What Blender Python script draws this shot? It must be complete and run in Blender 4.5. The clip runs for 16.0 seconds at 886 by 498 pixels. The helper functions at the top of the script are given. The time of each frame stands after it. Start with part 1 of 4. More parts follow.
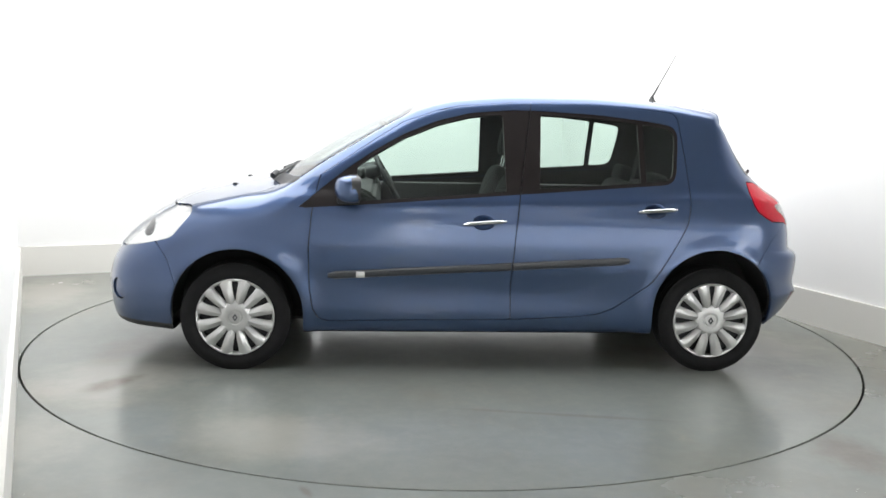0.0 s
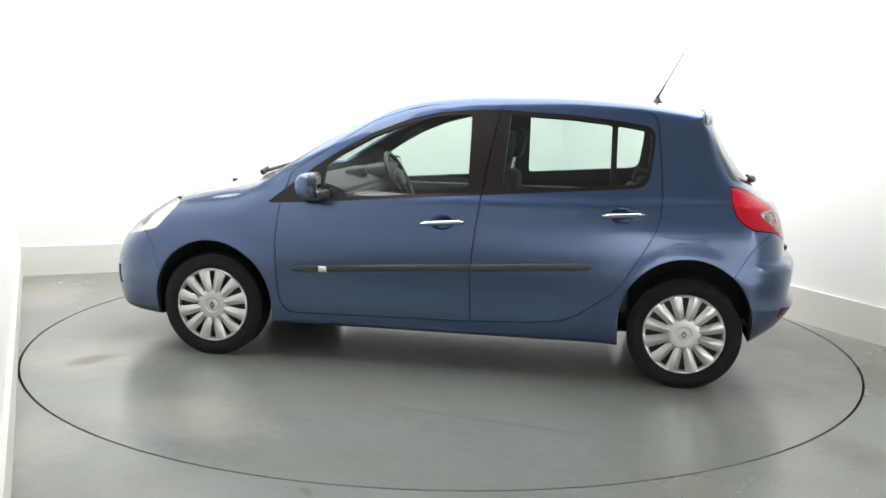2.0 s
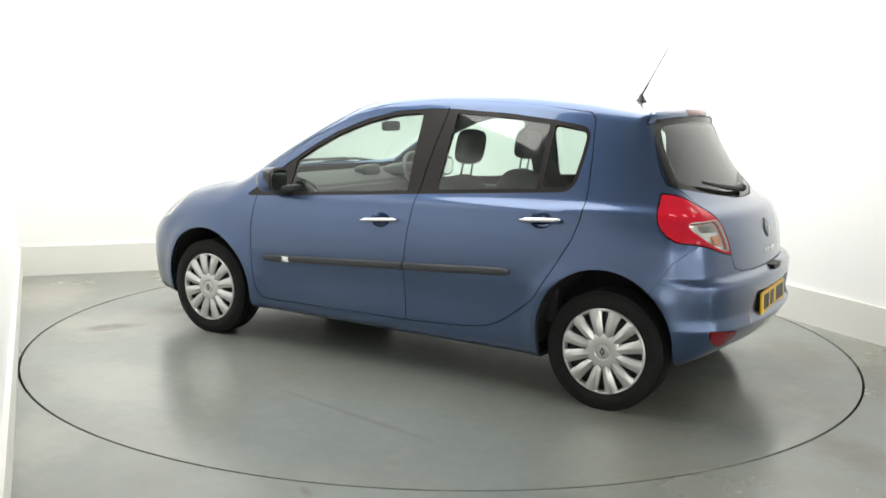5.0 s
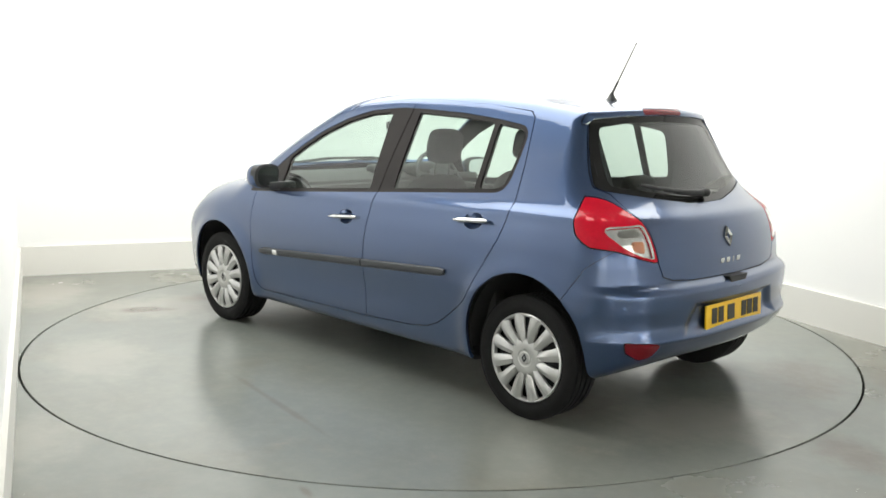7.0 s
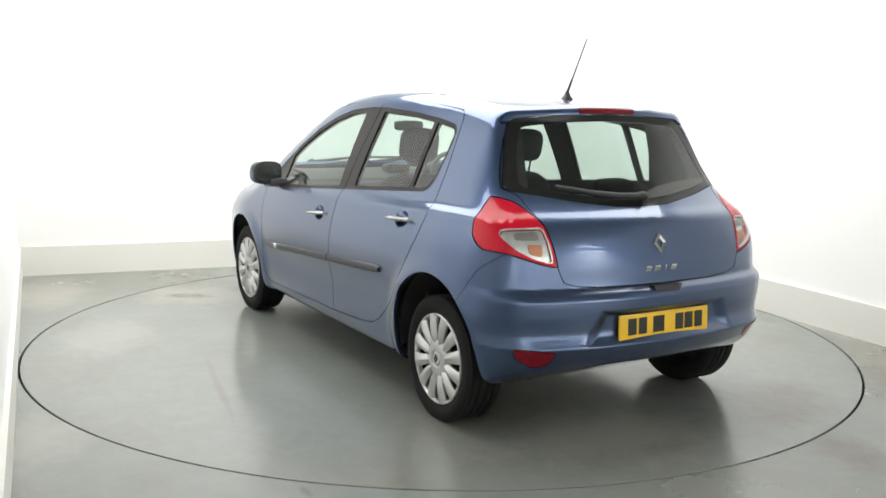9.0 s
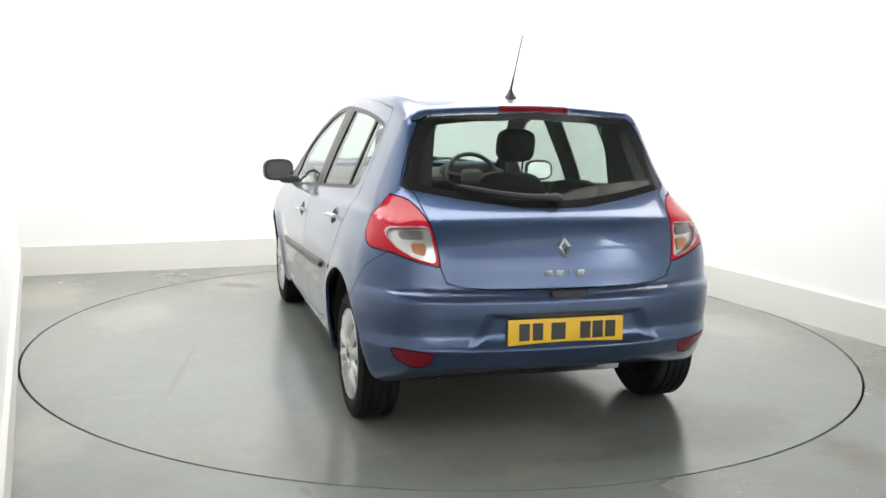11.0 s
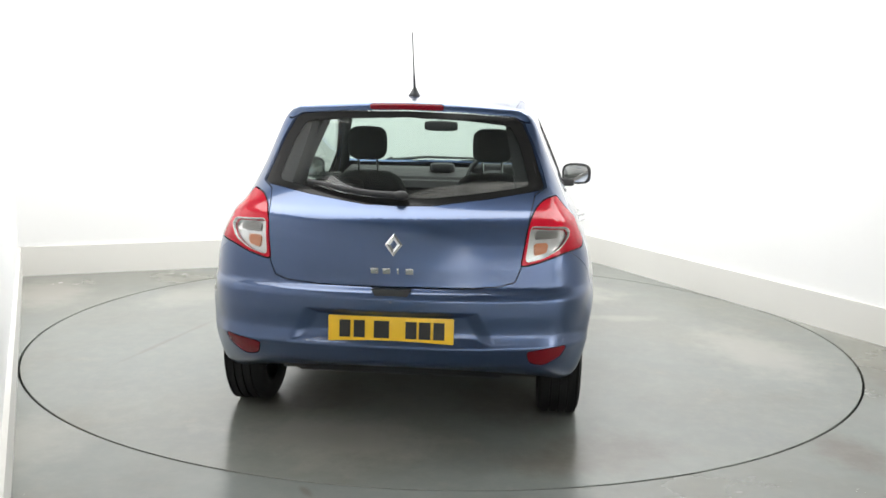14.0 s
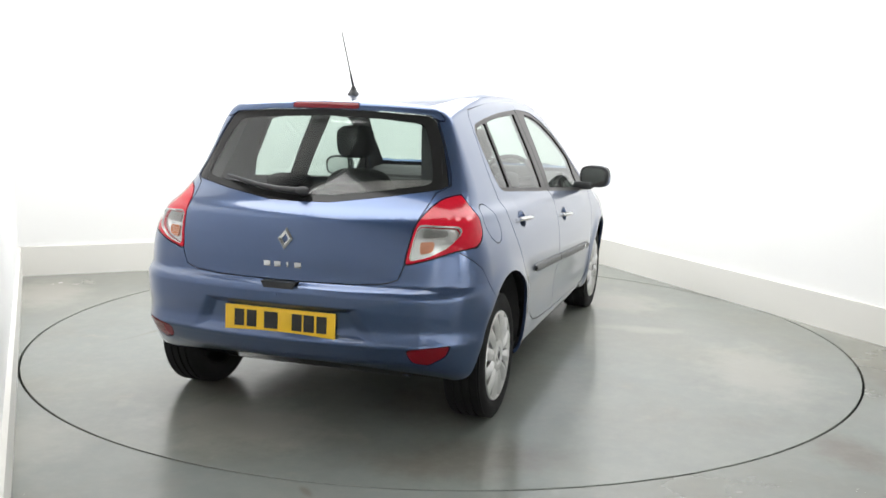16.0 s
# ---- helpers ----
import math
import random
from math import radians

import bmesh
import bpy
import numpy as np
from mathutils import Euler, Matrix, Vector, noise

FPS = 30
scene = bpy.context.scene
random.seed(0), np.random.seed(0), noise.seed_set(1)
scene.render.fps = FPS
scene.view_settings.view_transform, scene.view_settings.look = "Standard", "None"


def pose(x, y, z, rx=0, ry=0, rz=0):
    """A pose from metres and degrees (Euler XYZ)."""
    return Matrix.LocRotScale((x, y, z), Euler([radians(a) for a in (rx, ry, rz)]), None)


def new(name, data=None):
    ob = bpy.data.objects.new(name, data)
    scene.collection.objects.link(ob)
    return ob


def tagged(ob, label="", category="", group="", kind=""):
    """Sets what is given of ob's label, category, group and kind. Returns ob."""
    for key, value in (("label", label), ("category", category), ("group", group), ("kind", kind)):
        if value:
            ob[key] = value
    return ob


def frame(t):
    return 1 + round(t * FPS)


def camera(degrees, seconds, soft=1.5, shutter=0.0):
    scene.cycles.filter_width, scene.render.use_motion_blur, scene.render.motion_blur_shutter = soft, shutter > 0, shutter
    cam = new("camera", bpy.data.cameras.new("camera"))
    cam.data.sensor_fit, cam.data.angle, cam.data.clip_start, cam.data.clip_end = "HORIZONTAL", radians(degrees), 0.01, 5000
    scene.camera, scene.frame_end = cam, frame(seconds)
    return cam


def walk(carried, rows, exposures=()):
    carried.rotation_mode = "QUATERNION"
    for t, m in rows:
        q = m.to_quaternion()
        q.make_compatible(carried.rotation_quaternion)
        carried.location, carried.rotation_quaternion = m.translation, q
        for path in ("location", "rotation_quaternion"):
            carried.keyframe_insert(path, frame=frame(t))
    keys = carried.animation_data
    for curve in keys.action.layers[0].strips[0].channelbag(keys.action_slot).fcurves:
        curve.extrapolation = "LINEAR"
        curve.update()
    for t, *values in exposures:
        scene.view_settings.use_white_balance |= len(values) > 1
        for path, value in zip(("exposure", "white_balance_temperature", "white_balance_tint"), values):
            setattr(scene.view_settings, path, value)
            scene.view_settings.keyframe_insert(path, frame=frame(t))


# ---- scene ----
# ---------------------------------------------------------------- camera and turntable motion
EYE = (0.0, -5.7194, 1.4252)
cam = camera(51.34, 16.0, soft=1.6)
VIEW = Matrix(((0.999756, -0.022052, 0.000851, EYE[0]), (0.004248, 0.154458, -0.987990, EYE[1]), (0.021656, 0.987753, 0.154514, EYE[2]), (0, 0, 0, 1)))
walk(cam, [(0.0, VIEW), (16.0, VIEW)], exposures=[(0.0, 0.13, 6380, 10.5), (2.0, 0.13, 6500, 9.0), (4.0, 0.13, 6680, 6.8), (7.5, 0.13, 6680, 6.5), (9.0, 0.13, 6600, 7.6), (12.5, 0.13, 6500, 9.8), (16.0, 0.13, 6450, 9.8)])


def table_angle(t):
    """Heading of the car in degrees: the table turns evenly."""
    return 183.68 - 6.925 * t - 0.0052 * t * t


OFF_X, OFF_Y = -0.1297, 0.0625      # the car's axle middle on the table, in the car's axes
TABLE_R = 2.4515

# ---------------------------------------------------------------- light
world = bpy.data.worlds.new("world")
scene.world = world
world.use_nodes = True
world.node_tree.nodes["Background"].inputs[0].default_value = (1, 1, 1, 1)
world.node_tree.nodes["Background"].inputs[1].default_value = 0.0

ROOM = 24.6                         # turn of the room in degrees
CORNER = Vector((1.146, 3.417))     # back corner of the room
E1 = Vector((math.cos(radians(ROOM)), math.sin(radians(ROOM))))
E2 = Vector((-E1.y, E1.x))
ROOM_W, ROOM_L, ROOM_H = 4.918, 13.0, 3.3
BACK_TURN = -1.8                    # the back wall is not quite square to the others


def room(a, b, z=0.0):
    """A point of the room: a metres along the back wall from the corner towards the other corner, b metres out from it."""
    p = CORNER - E1 * a - E2 * b
    return Vector((p.x, p.y, z))


def softbox(a, b, wide, long, power, rx, ry):
    lamp = bpy.data.lights.new("softbox_light", "AREA")
    lamp.shape, lamp.size, lamp.size_y, lamp.energy = "RECTANGLE", wide, long, power
    lamp.color = (1.0, 0.995, 0.975)
    ob = new("softbox_light", lamp)
    ob.matrix_world = Matrix.Translation(room(a, b, ROOM_H - 0.30)) @ pose(0, 0, 0, rx, ry, ROOM)
    return ob


# unseen lamps: soft light over the table, and an added fill behind the camera
LIGHTS = [(2.40, 2.30, 4.4, 3.5, 240, 0, 0), (2.1, 8.9, 4.4, 2.4, 770, -48, 0)]
for spec in LIGHTS:
    softbox(*spec)


# ---------------------------------------------------------------- materials
def material(name, color=(0.5, 0.5, 0.5), rough=0.5, metal=0.0, coat=0.0, noise_size=0.0, noise_amount=0.0, bump=0.0, bump_size=200.0, rough_var=0.0, spec=0.5):
    m = bpy.data.materials.new(name)
    m.use_nodes = True
    nt = m.node_tree
    b = nt.nodes["Principled BSDF"]
    b.inputs["Base Color"].default_value = (*color, 1)
    b.inputs["Roughness"].default_value = rough
    b.inputs["Metallic"].default_value = metal
    b.inputs["Coat Weight"].default_value = coat
    b.inputs["Coat Roughness"].default_value = 0.03
    b.inputs["Coat IOR"].default_value = 1.5
    b.inputs["Specular IOR Level"].default_value = spec
    tc = nt.nodes.new("ShaderNodeTexCoord")
    if noise_amount or rough_var:
        n = nt.nodes.new("ShaderNodeTexNoise")
        n.inputs["Scale"].default_value, n.inputs["Detail"].default_value = noise_size, 6
        nt.links.new(tc.outputs["Object"], n.inputs["Vector"])
        if noise_amount:
            mix = nt.nodes.new("ShaderNodeMix")
            mix.data_type = "RGBA"
            nt.links.new(n.outputs["Fac"], mix.inputs[0])
            mix.inputs[6].default_value = (*[c * (1 - noise_amount) for c in color], 1)
            mix.inputs[7].default_value = (*[min(1, c * (1 + noise_amount)) for c in color], 1)
            nt.links.new(mix.outputs[2], b.inputs["Base Color"])
        if rough_var:
            r = nt.nodes.new("ShaderNodeMapRange")
            r.inputs["To Min"].default_value, r.inputs["To Max"].default_value = max(0, rough - rough_var), rough + rough_var
            nt.links.new(n.outputs["Fac"], r.inputs["Value"])
            nt.links.new(r.outputs["Result"], b.inputs["Roughness"])
    if bump:
        n2 = nt.nodes.new("ShaderNodeTexNoise")
        n2.inputs["Scale"].default_value, n2.inputs["Detail"].default_value = bump_size, 4
        nt.links.new(tc.outputs["Object"], n2.inputs["Vector"])
        bp = nt.nodes.new("ShaderNodeBump")
        bp.inputs["Strength"].default_value, bp.inputs["Distance"].default_value = bump, 0.002
        nt.links.new(n2.outputs["Fac"], bp.inputs["Height"])
        nt.links.new(bp.outputs["Normal"], b.inputs["Normal"])
    return m


def glass_material(name, tint, floor_gloss=0.05):
    m = bpy.data.materials.new(name)
    m.use_nodes = True
    nt = m.node_tree
    nt.nodes.remove(nt.nodes["Principled BSDF"])
    out = nt.nodes["Material Output"]
    tr, gl, mix = nt.nodes.new("ShaderNodeBsdfTransparent"), nt.nodes.new("ShaderNodeBsdfGlossy"), nt.nodes.new("ShaderNodeMixShader")
    tr.inputs[0].default_value = (*tint, 1)
    gl.inputs["Roughness"].default_value = 0.01
    lw = nt.nodes.new("ShaderNodeLayerWeight")
    lw.inputs["Blend"].default_value = 0.5
    pw, ma = nt.nodes.new("ShaderNodeMath"), nt.nodes.new("ShaderNodeMath")
    pw.operation, ma.operation = "POWER", "MULTIPLY_ADD"
    pw.inputs[1].default_value = 4.0
    ma.inputs[1].default_value, ma.inputs[2].default_value = 0.80, floor_gloss
    nt.links.new(lw.outputs["Facing"], pw.inputs[0])
    nt.links.new(pw.outputs[0], ma.inputs[0])
    nt.links.new(ma.outputs[0], mix.inputs[0])
    nt.links.new(tr.outputs[0], mix.inputs[1])
    nt.links.new(gl.outputs[0], mix.inputs[2])
    nt.links.new(mix.outputs[0], out.inputs[0])
    return m


def dust_material(name, color, cover):
    """Thin dust: mostly clear, with a patchy pale layer."""
    m = bpy.data.materials.new(name)
    m.use_nodes = True
    nt = m.node_tree
    nt.nodes.remove(nt.nodes["Principled BSDF"])
    tr, df, mix = nt.nodes.new("ShaderNodeBsdfTransparent"), nt.nodes.new("ShaderNodeBsdfDiffuse"), nt.nodes.new("ShaderNodeMixShader")
    df.inputs[0].default_value = (*color, 1)
    tc, n, r = nt.nodes.new("ShaderNodeTexCoord"), nt.nodes.new("ShaderNodeTexNoise"), nt.nodes.new("ShaderNodeMapRange")
    n.inputs["Scale"].default_value, n.inputs["Detail"].default_value = 9.0, 5
    r.inputs["From Min"].default_value, r.inputs["From Max"].default_value = 0.3, 0.7
    r.inputs["To Min"].default_value, r.inputs["To Max"].default_value = cover * 0.55, cover * 1.25
    nt.links.new(tc.outputs["Object"], n.inputs["Vector"])
    nt.links.new(n.outputs["Fac"], r.inputs["Value"])
    nt.links.new(r.outputs["Result"], mix.inputs[0])
    nt.links.new(tr.outputs[0], mix.inputs[1])
    nt.links.new(df.outputs[0], mix.inputs[2])
    nt.links.new(mix.outputs[0], nt.nodes["Material Output"].inputs[0])
    return m


def floor_material(name, color, scuff, stains_sheen, spec, dull):
    """Painted resin floor: cloudy colour, dusty scuffs and uneven gloss."""
    m = material(name, color, 0.3, 0.0, spec=spec, noise_size=2.6, noise_amount=0.13)
    nt = m.node_tree
    b = nt.nodes["Principled BSDF"]
    tc = nt.nodes["Texture Coordinate"]
    base = b.inputs["Base Color"].links[0].from_socket
    dirt = nt.nodes.new("ShaderNodeTexNoise")
    dirt.inputs["Scale"].default_value, dirt.inputs["Detail"].default_value, dirt.inputs["Roughness"].default_value = 1.1, 7, 0.6
    nt.links.new(tc.outputs["Object"], dirt.inputs["Vector"])
    ramp = nt.nodes.new("ShaderNodeMapRange")
    ramp.inputs["From Min"].default_value, ramp.inputs["From Max"].default_value = 0.48, 0.74
    ramp.inputs["To Min"].default_value, ramp.inputs["To Max"].default_value = 0.0, scuff
    ramp.interpolation_type = "SMOOTHSTEP"
    nt.links.new(dirt.outputs["Fac"], ramp.inputs["Value"])
    mix = nt.nodes.new("ShaderNodeMix")
    mix.data_type = "RGBA"
    nt.links.new(ramp.outputs["Result"], mix.inputs[0])
    nt.links.new(base, mix.inputs[6])
    mix.inputs[7].default_value = (color[0] * 0.90, color[1] * 0.78, color[2] * 0.66, 1)
    nt.links.new(mix.outputs[2], b.inputs["Base Color"])
    cloud = nt.nodes.new("ShaderNodeTexNoise")
    cloud.inputs["Scale"].default_value, cloud.inputs["Detail"].default_value, cloud.inputs["Distortion"].default_value = 0.55, 4, 0.6
    nt.links.new(tc.outputs["Object"], cloud.inputs["Vector"])
    cr = nt.nodes.new("ShaderNodeMapRange")
    cr.inputs["From Min"].default_value, cr.inputs["From Max"].default_value = 0.45, 0.75
    cr.inputs["To Min"].default_value, cr.inputs["To Max"].default_value = 0.0, 0.7
    nt.links.new(cloud.outputs["Fac"], cr.inputs["Value"])
    warm = nt.nodes.new("ShaderNodeMix")
    warm.data_type = "RGBA"
    nt.links.new(cr.outputs["Result"], warm.inputs[0])
    nt.links.new(mix.outputs[2], warm.inputs[6])
    warm.inputs[7].default_value = (color[0] * 1.10, color[1] * 1.0, color[2] * 0.90, 1)
    # stains and painted sheen: x, y, half length, half width, turn, strength, brown or pale
    grit = nt.nodes.new("ShaderNodeTexNoise")
    grit.inputs["Scale"].default_value, grit.inputs["Detail"].default_value, grit.inputs["Roughness"].default_value = 4.5, 8, 0.68
    nt.links.new(tc.outputs["Object"], grit.inputs["Vector"])
    last = warm.outputs[2]
    for x, y, lx, ly, turn, strength, brown in stains_sheen:
        mp = nt.nodes.new("ShaderNodeMapping")
        mp.vector_type = "TEXTURE"
        mp.inputs["Location"].default_value = (x, y, 0)
        mp.inputs["Rotation"].default_value = (0, 0, math.radians(turn))
        mp.inputs["Scale"].default_value = (lx, ly, 1)
        nt.links.new(tc.outputs["Object"], mp.inputs["Vector"])
        gr = nt.nodes.new("ShaderNodeTexGradient")
        gr.gradient_type = "SPHERICAL"
        nt.links.new(mp.outputs[0], gr.inputs[0])
        add = nt.nodes.new("ShaderNodeMath")
        add.operation = "ADD"
        nt.links.new(gr.outputs["Fac"], add.inputs[0])
        nt.links.new(grit.outputs["Fac"], add.inputs[1])
        edge = nt.nodes.new("ShaderNodeMapRange")
        edge.interpolation_type = "SMOOTHSTEP"
        edge.inputs["From Min"].default_value, edge.inputs["From Max"].default_value = 0.58, 1.30
        edge.inputs["To Min"].default_value, edge.inputs["To Max"].default_value = 0.0, strength
        nt.links.new(add.outputs[0], edge.inputs["Value"])
        mx = nt.nodes.new("ShaderNodeMix")
        mx.data_type = "RGBA"
        nt.links.new(edge.outputs["Result"], mx.inputs[0])
        nt.links.new(last, mx.inputs[6])
        # pale colour: dust, and glossy reflections put into the paint
        mx.inputs[7].default_value = (0.135, 0.115, 0.09, 1) if brown else (0.40, 0.38, 0.34, 1)
        last = mx.outputs[2]
    speck = nt.nodes.new("ShaderNodeTexNoise")
    speck.inputs["Scale"].default_value, speck.inputs["Detail"].default_value, speck.inputs["Roughness"].default_value = 11.0, 9, 0.72
    nt.links.new(tc.outputs["Object"], speck.inputs["Vector"])
    sr = nt.nodes.new("ShaderNodeMapRange")
    sr.inputs["From Min"].default_value, sr.inputs["From Max"].default_value = 0.44, 0.86
    sr.inputs["To Min"].default_value, sr.inputs["To Max"].default_value = 0.0, 0.24
    nt.links.new(speck.outputs["Fac"], sr.inputs["Value"])
    dusty = nt.nodes.new("ShaderNodeMix")
    dusty.data_type = "RGBA"
    nt.links.new(sr.outputs["Result"], dusty.inputs[0])
    nt.links.new(last, dusty.inputs[6])
    dusty.inputs[7].default_value = (0.33, 0.315, 0.285, 1)
    nt.links.new(dusty.outputs[2], b.inputs["Base Color"])
    gloss = nt.nodes.new("ShaderNodeMapRange")
    gloss.inputs["From Min"].default_value, gloss.inputs["From Max"].default_value = 0.35, 0.7
    gloss.inputs["To Min"].default_value, gloss.inputs["To Max"].default_value = dull, dull + 0.11
    nt.links.new(dirt.outputs["Fac"], gloss.inputs["Value"])
    nt.links.new(gloss.outputs["Result"], b.inputs["Roughness"])
    fine = nt.nodes.new("ShaderNodeTexNoise")
    fine.inputs["Scale"].default_value, fine.inputs["Detail"].default_value = 45, 5
    nt.links.new(tc.outputs["Object"], fine.inputs["Vector"])
    bp = nt.nodes.new("ShaderNodeBump")
    bp.inputs["Strength"].default_value, bp.inputs["Distance"].default_value = 0.02, 0.002
    nt.links.new(fine.outputs["Fac"], bp.inputs["Height"])
    nt.links.new(bp.outputs["Normal"], b.inputs["Normal"])
    return m


PAINT = material("blue_metallic_paint", (0.048, 0.083, 0.176), 0.28, 0.76, coat=1.0, noise_size=900, noise_amount=0.10)
BLACK_TRIM = material("black_trim_gloss", (0.013, 0.0105, 0.0105), 0.30, spec=0.22, noise_size=30, noise_amount=0.15)
BLACK_PLASTIC = material("black_plastic", (0.022, 0.023, 0.025), 0.5, bump=0.15, bump_size=700, noise_size=20, noise_amount=0.2)
MOULDING = material("grey_black_moulding", (0.03, 0.033, 0.04), 0.38, bump=0.1, bump_size=600, noise_size=12, noise_amount=0.15)
UNDER = material("underbody_black", (0.015, 0.015, 0.016), 0.85, noise_size=6, noise_amount=0.4)
RUBBER = material("tyre_rubber", (0.0095, 0.0095, 0.010), 0.75, spec=0.2, noise_size=25, noise_amount=0.3, bump=0.2, bump_size=300)
COVER = material("silver_wheel_cover", (0.53, 0.53, 0.525), 0.28, 0.70, noise_size=14, noise_amount=0.07)
STEEL = material("dark_steel_wheel", (0.03, 0.03, 0.032), 0.5, 0.4, noise_size=20, noise_amount=0.3)
FRIT = material("black_glass_band", (0.016, 0.016, 0.016), 0.14, spec=0.2, noise_size=30, noise_amount=0.1)
CHROME = material("chrome", (0.62, 0.63, 0.64), 0.13, 1.0, noise_size=8, noise_amount=0.03)
RED_LENS = material("red_lamp_lens", (0.48, 0.008, 0.024), 0.10, coat=0.08, spec=0.28, noise_size=60, noise_amount=0.15)
FOG_RED = material("dark_red_fog_lens", (0.16, 0.005, 0.012), 0.14, coat=0.15, spec=0.3, noise_size=60, noise_amount=0.2)
REFLECTOR = material("lamp_reflector", (0.90, 0.89, 0.88), 0.16, 0.60, bump=0.6, bump_size=38, noise_size=34, noise_amount=0.4)
AMBER = material("amber_bulb", (0.52, 0.19, 0.09), 0.25, 0.2, noise_size=30, noise_amount=0.2)
SOCKET = material("lamp_socket", (0.20, 0.19, 0.185), 0.3, 0.3, noise_size=30, noise_amount=0.25)
LENS = glass_material("clear_lens", (0.96, 0.97, 0.97), 0.07)
GLASS = glass_material("green_tinted_glass", (0.77, 0.87, 0.82), 0.07)
REAR_GLASS = glass_material("rear_tinted_glass", (0.68, 0.75, 0.71), 0.065)
DUST = dust_material("window_dust", (0.46, 0.46, 0.44), 0.27)
SEAT = material("charcoal_seat_cloth", (0.026, 0.027, 0.030), 0.9, noise_size=160, noise_amount=0.35, bump=0.4, bump_size=400)
TRIM_IN = material("grey_cabin_trim", (0.023, 0.023, 0.024), 0.7, noise_size=40, noise_amount=0.15, bump=0.2, bump_size=300)
YELLOW = material("yellow_plate", (0.80, 0.49, 0.022), 0.35, noise_size=25, noise_amount=0.05)
PLATE_INK = material("black_plate_ink", (0.012, 0.012, 0.012), 0.4, noise_size=25, noise_amount=0.1)
MIRROR = material("mirror_glass", (0.85, 0.87, 0.87), 0.02, 1.0)
WALL = material("white_wall_paint", (0.83, 0.83, 0.825), 0.75, noise_size=1.1, noise_amount=0.035, bump=0.1, bump_size=60)
GREY_WALL = material("grey_wall_paint", (0.76, 0.76, 0.76), 0.8, noise_size=1.5, noise_amount=0.05)
SKIRT = material("cream_board_paint", (0.70, 0.69, 0.655), 0.55, noise_size=2.0, noise_amount=0.035, bump=0.1, bump_size=40)
CEIL = material("grey_ceiling_paint", (0.30, 0.30, 0.30), 0.8, noise_size=1.0, noise_amount=0.02)
# brown entries are stains; pale ones mix dust with painted reflections
FLOOR_STAINS_SHEEN = [(1.74, -1.98, 0.34, 0.22, 80, 0.6, True), (-2.9, 0.9, 0.45, 0.8, 20, 0.55, False), (-1.75, -2.1, 0.4, 0.6, 0, 0.35, False), (2.6, 0.5, 0.35, 0.9, 20, 0.4, False),
                (-0.49, -2.49, 0.03, 0.09, 30, 0.5, True), (2.45, -0.9, 0.35, 0.5, 20, 0.35, True), (-2.3, -1.2, 0.3, 0.5, 10, 0.3, False)]
TABLE_STAINS_SHEEN = [(1.74, 1.0, 0.75, 0.55, 60, 0.5, False), (1.74, 1.14, 0.26, 0.13, 60, 0.9, True), (1.8, 0.45, 0.5, 0.28, 80, 0.5, True), (0.58, -1.18, 0.40, 0.14, 95, 0.3, False),
                (1.4, -0.9, 0.6, 0.55, 0, 0.45, False), (-1.32, -0.42, 0.55, 0.42, 0, 0.45, True), (-1.37, 0.53, 0.55, 0.42, 0, 0.4, True), (-0.2, -1.9, 0.9, 0.45, 10, 0.4, False),
                (-2.0, -0.8, 0.35, 0.55, 30, 0.5, True), (-1.95, 0.3, 0.45, 0.7, -10, 0.5, False), (0.8, 1.9, 0.7, 0.4, -20, 0.35, False), (-0.5, 1.6, 0.03, 0.8, 80, 0.3, True)]
FLOOR = floor_material("grey_green_floor_paint", (0.196, 0.212, 0.197), 0.5, FLOOR_STAINS_SHEEN, 0.55, 0.19)
TABLE = floor_material("grey_green_table_paint", (0.190, 0.207, 0.192), 0.55, TABLE_STAINS_SHEEN, 0.85, 0.16)
GROOVE = material("dark_groove", (0.01, 0.01, 0.01), 0.8, noise_size=10, noise_amount=0.3)


# ---------------------------------------------------------------- mesh helpers
def part(name, bm, mat, parent=None, label="", smooth=True, at=None):
    me = bpy.data.meshes.new(name)
    bm.to_mesh(me)
    bm.free()
    me.materials.append(mat)
    for p in me.polygons:
        p.use_smooth = smooth
    if smooth:
        me.set_sharp_from_angle(angle=radians(38))
    ob = new(name, me)
    if parent:
        ob.parent = parent
    if at is not None:
        ob.matrix_basis = at
    if label:
        tagged(ob, label)
    return ob


def box(bm, lo, hi, m=None, bevel=0.0, segs=2):
    c = [(a + b) / 2 for a, b in zip(lo, hi)]
    s = [b - a for a, b in zip(lo, hi)]
    r = bmesh.ops.create_cube(bm, size=1.0, matrix=(m or Matrix()) @ Matrix.Translation(c) @ Matrix.Diagonal((*s, 1)))
    if bevel:
        es = list({e for v in r["verts"] for e in v.link_edges})
        bmesh.ops.bevel(bm, geom=es, offset=bevel, segments=segs, profile=0.6, affect="EDGES")
    return bm


def lathe(bm, prof, n=64, m=None):
    """Turn a profile of (radius, y) pairs about the y axis."""
    rings = []
    for r, y in prof:
        ring = []
        for i in range(n):
            a = 2 * math.pi * i / n
            v = Vector((r * math.cos(a), y, r * math.sin(a)))
            ring.append(bm.verts.new(m @ v if m else v))
        rings.append(ring)
    for a, b in zip(rings, rings[1:]):
        for i in range(n):
            bm.faces.new((a[i], a[(i + 1) % n], b[(i + 1) % n], b[i]))
    return rings


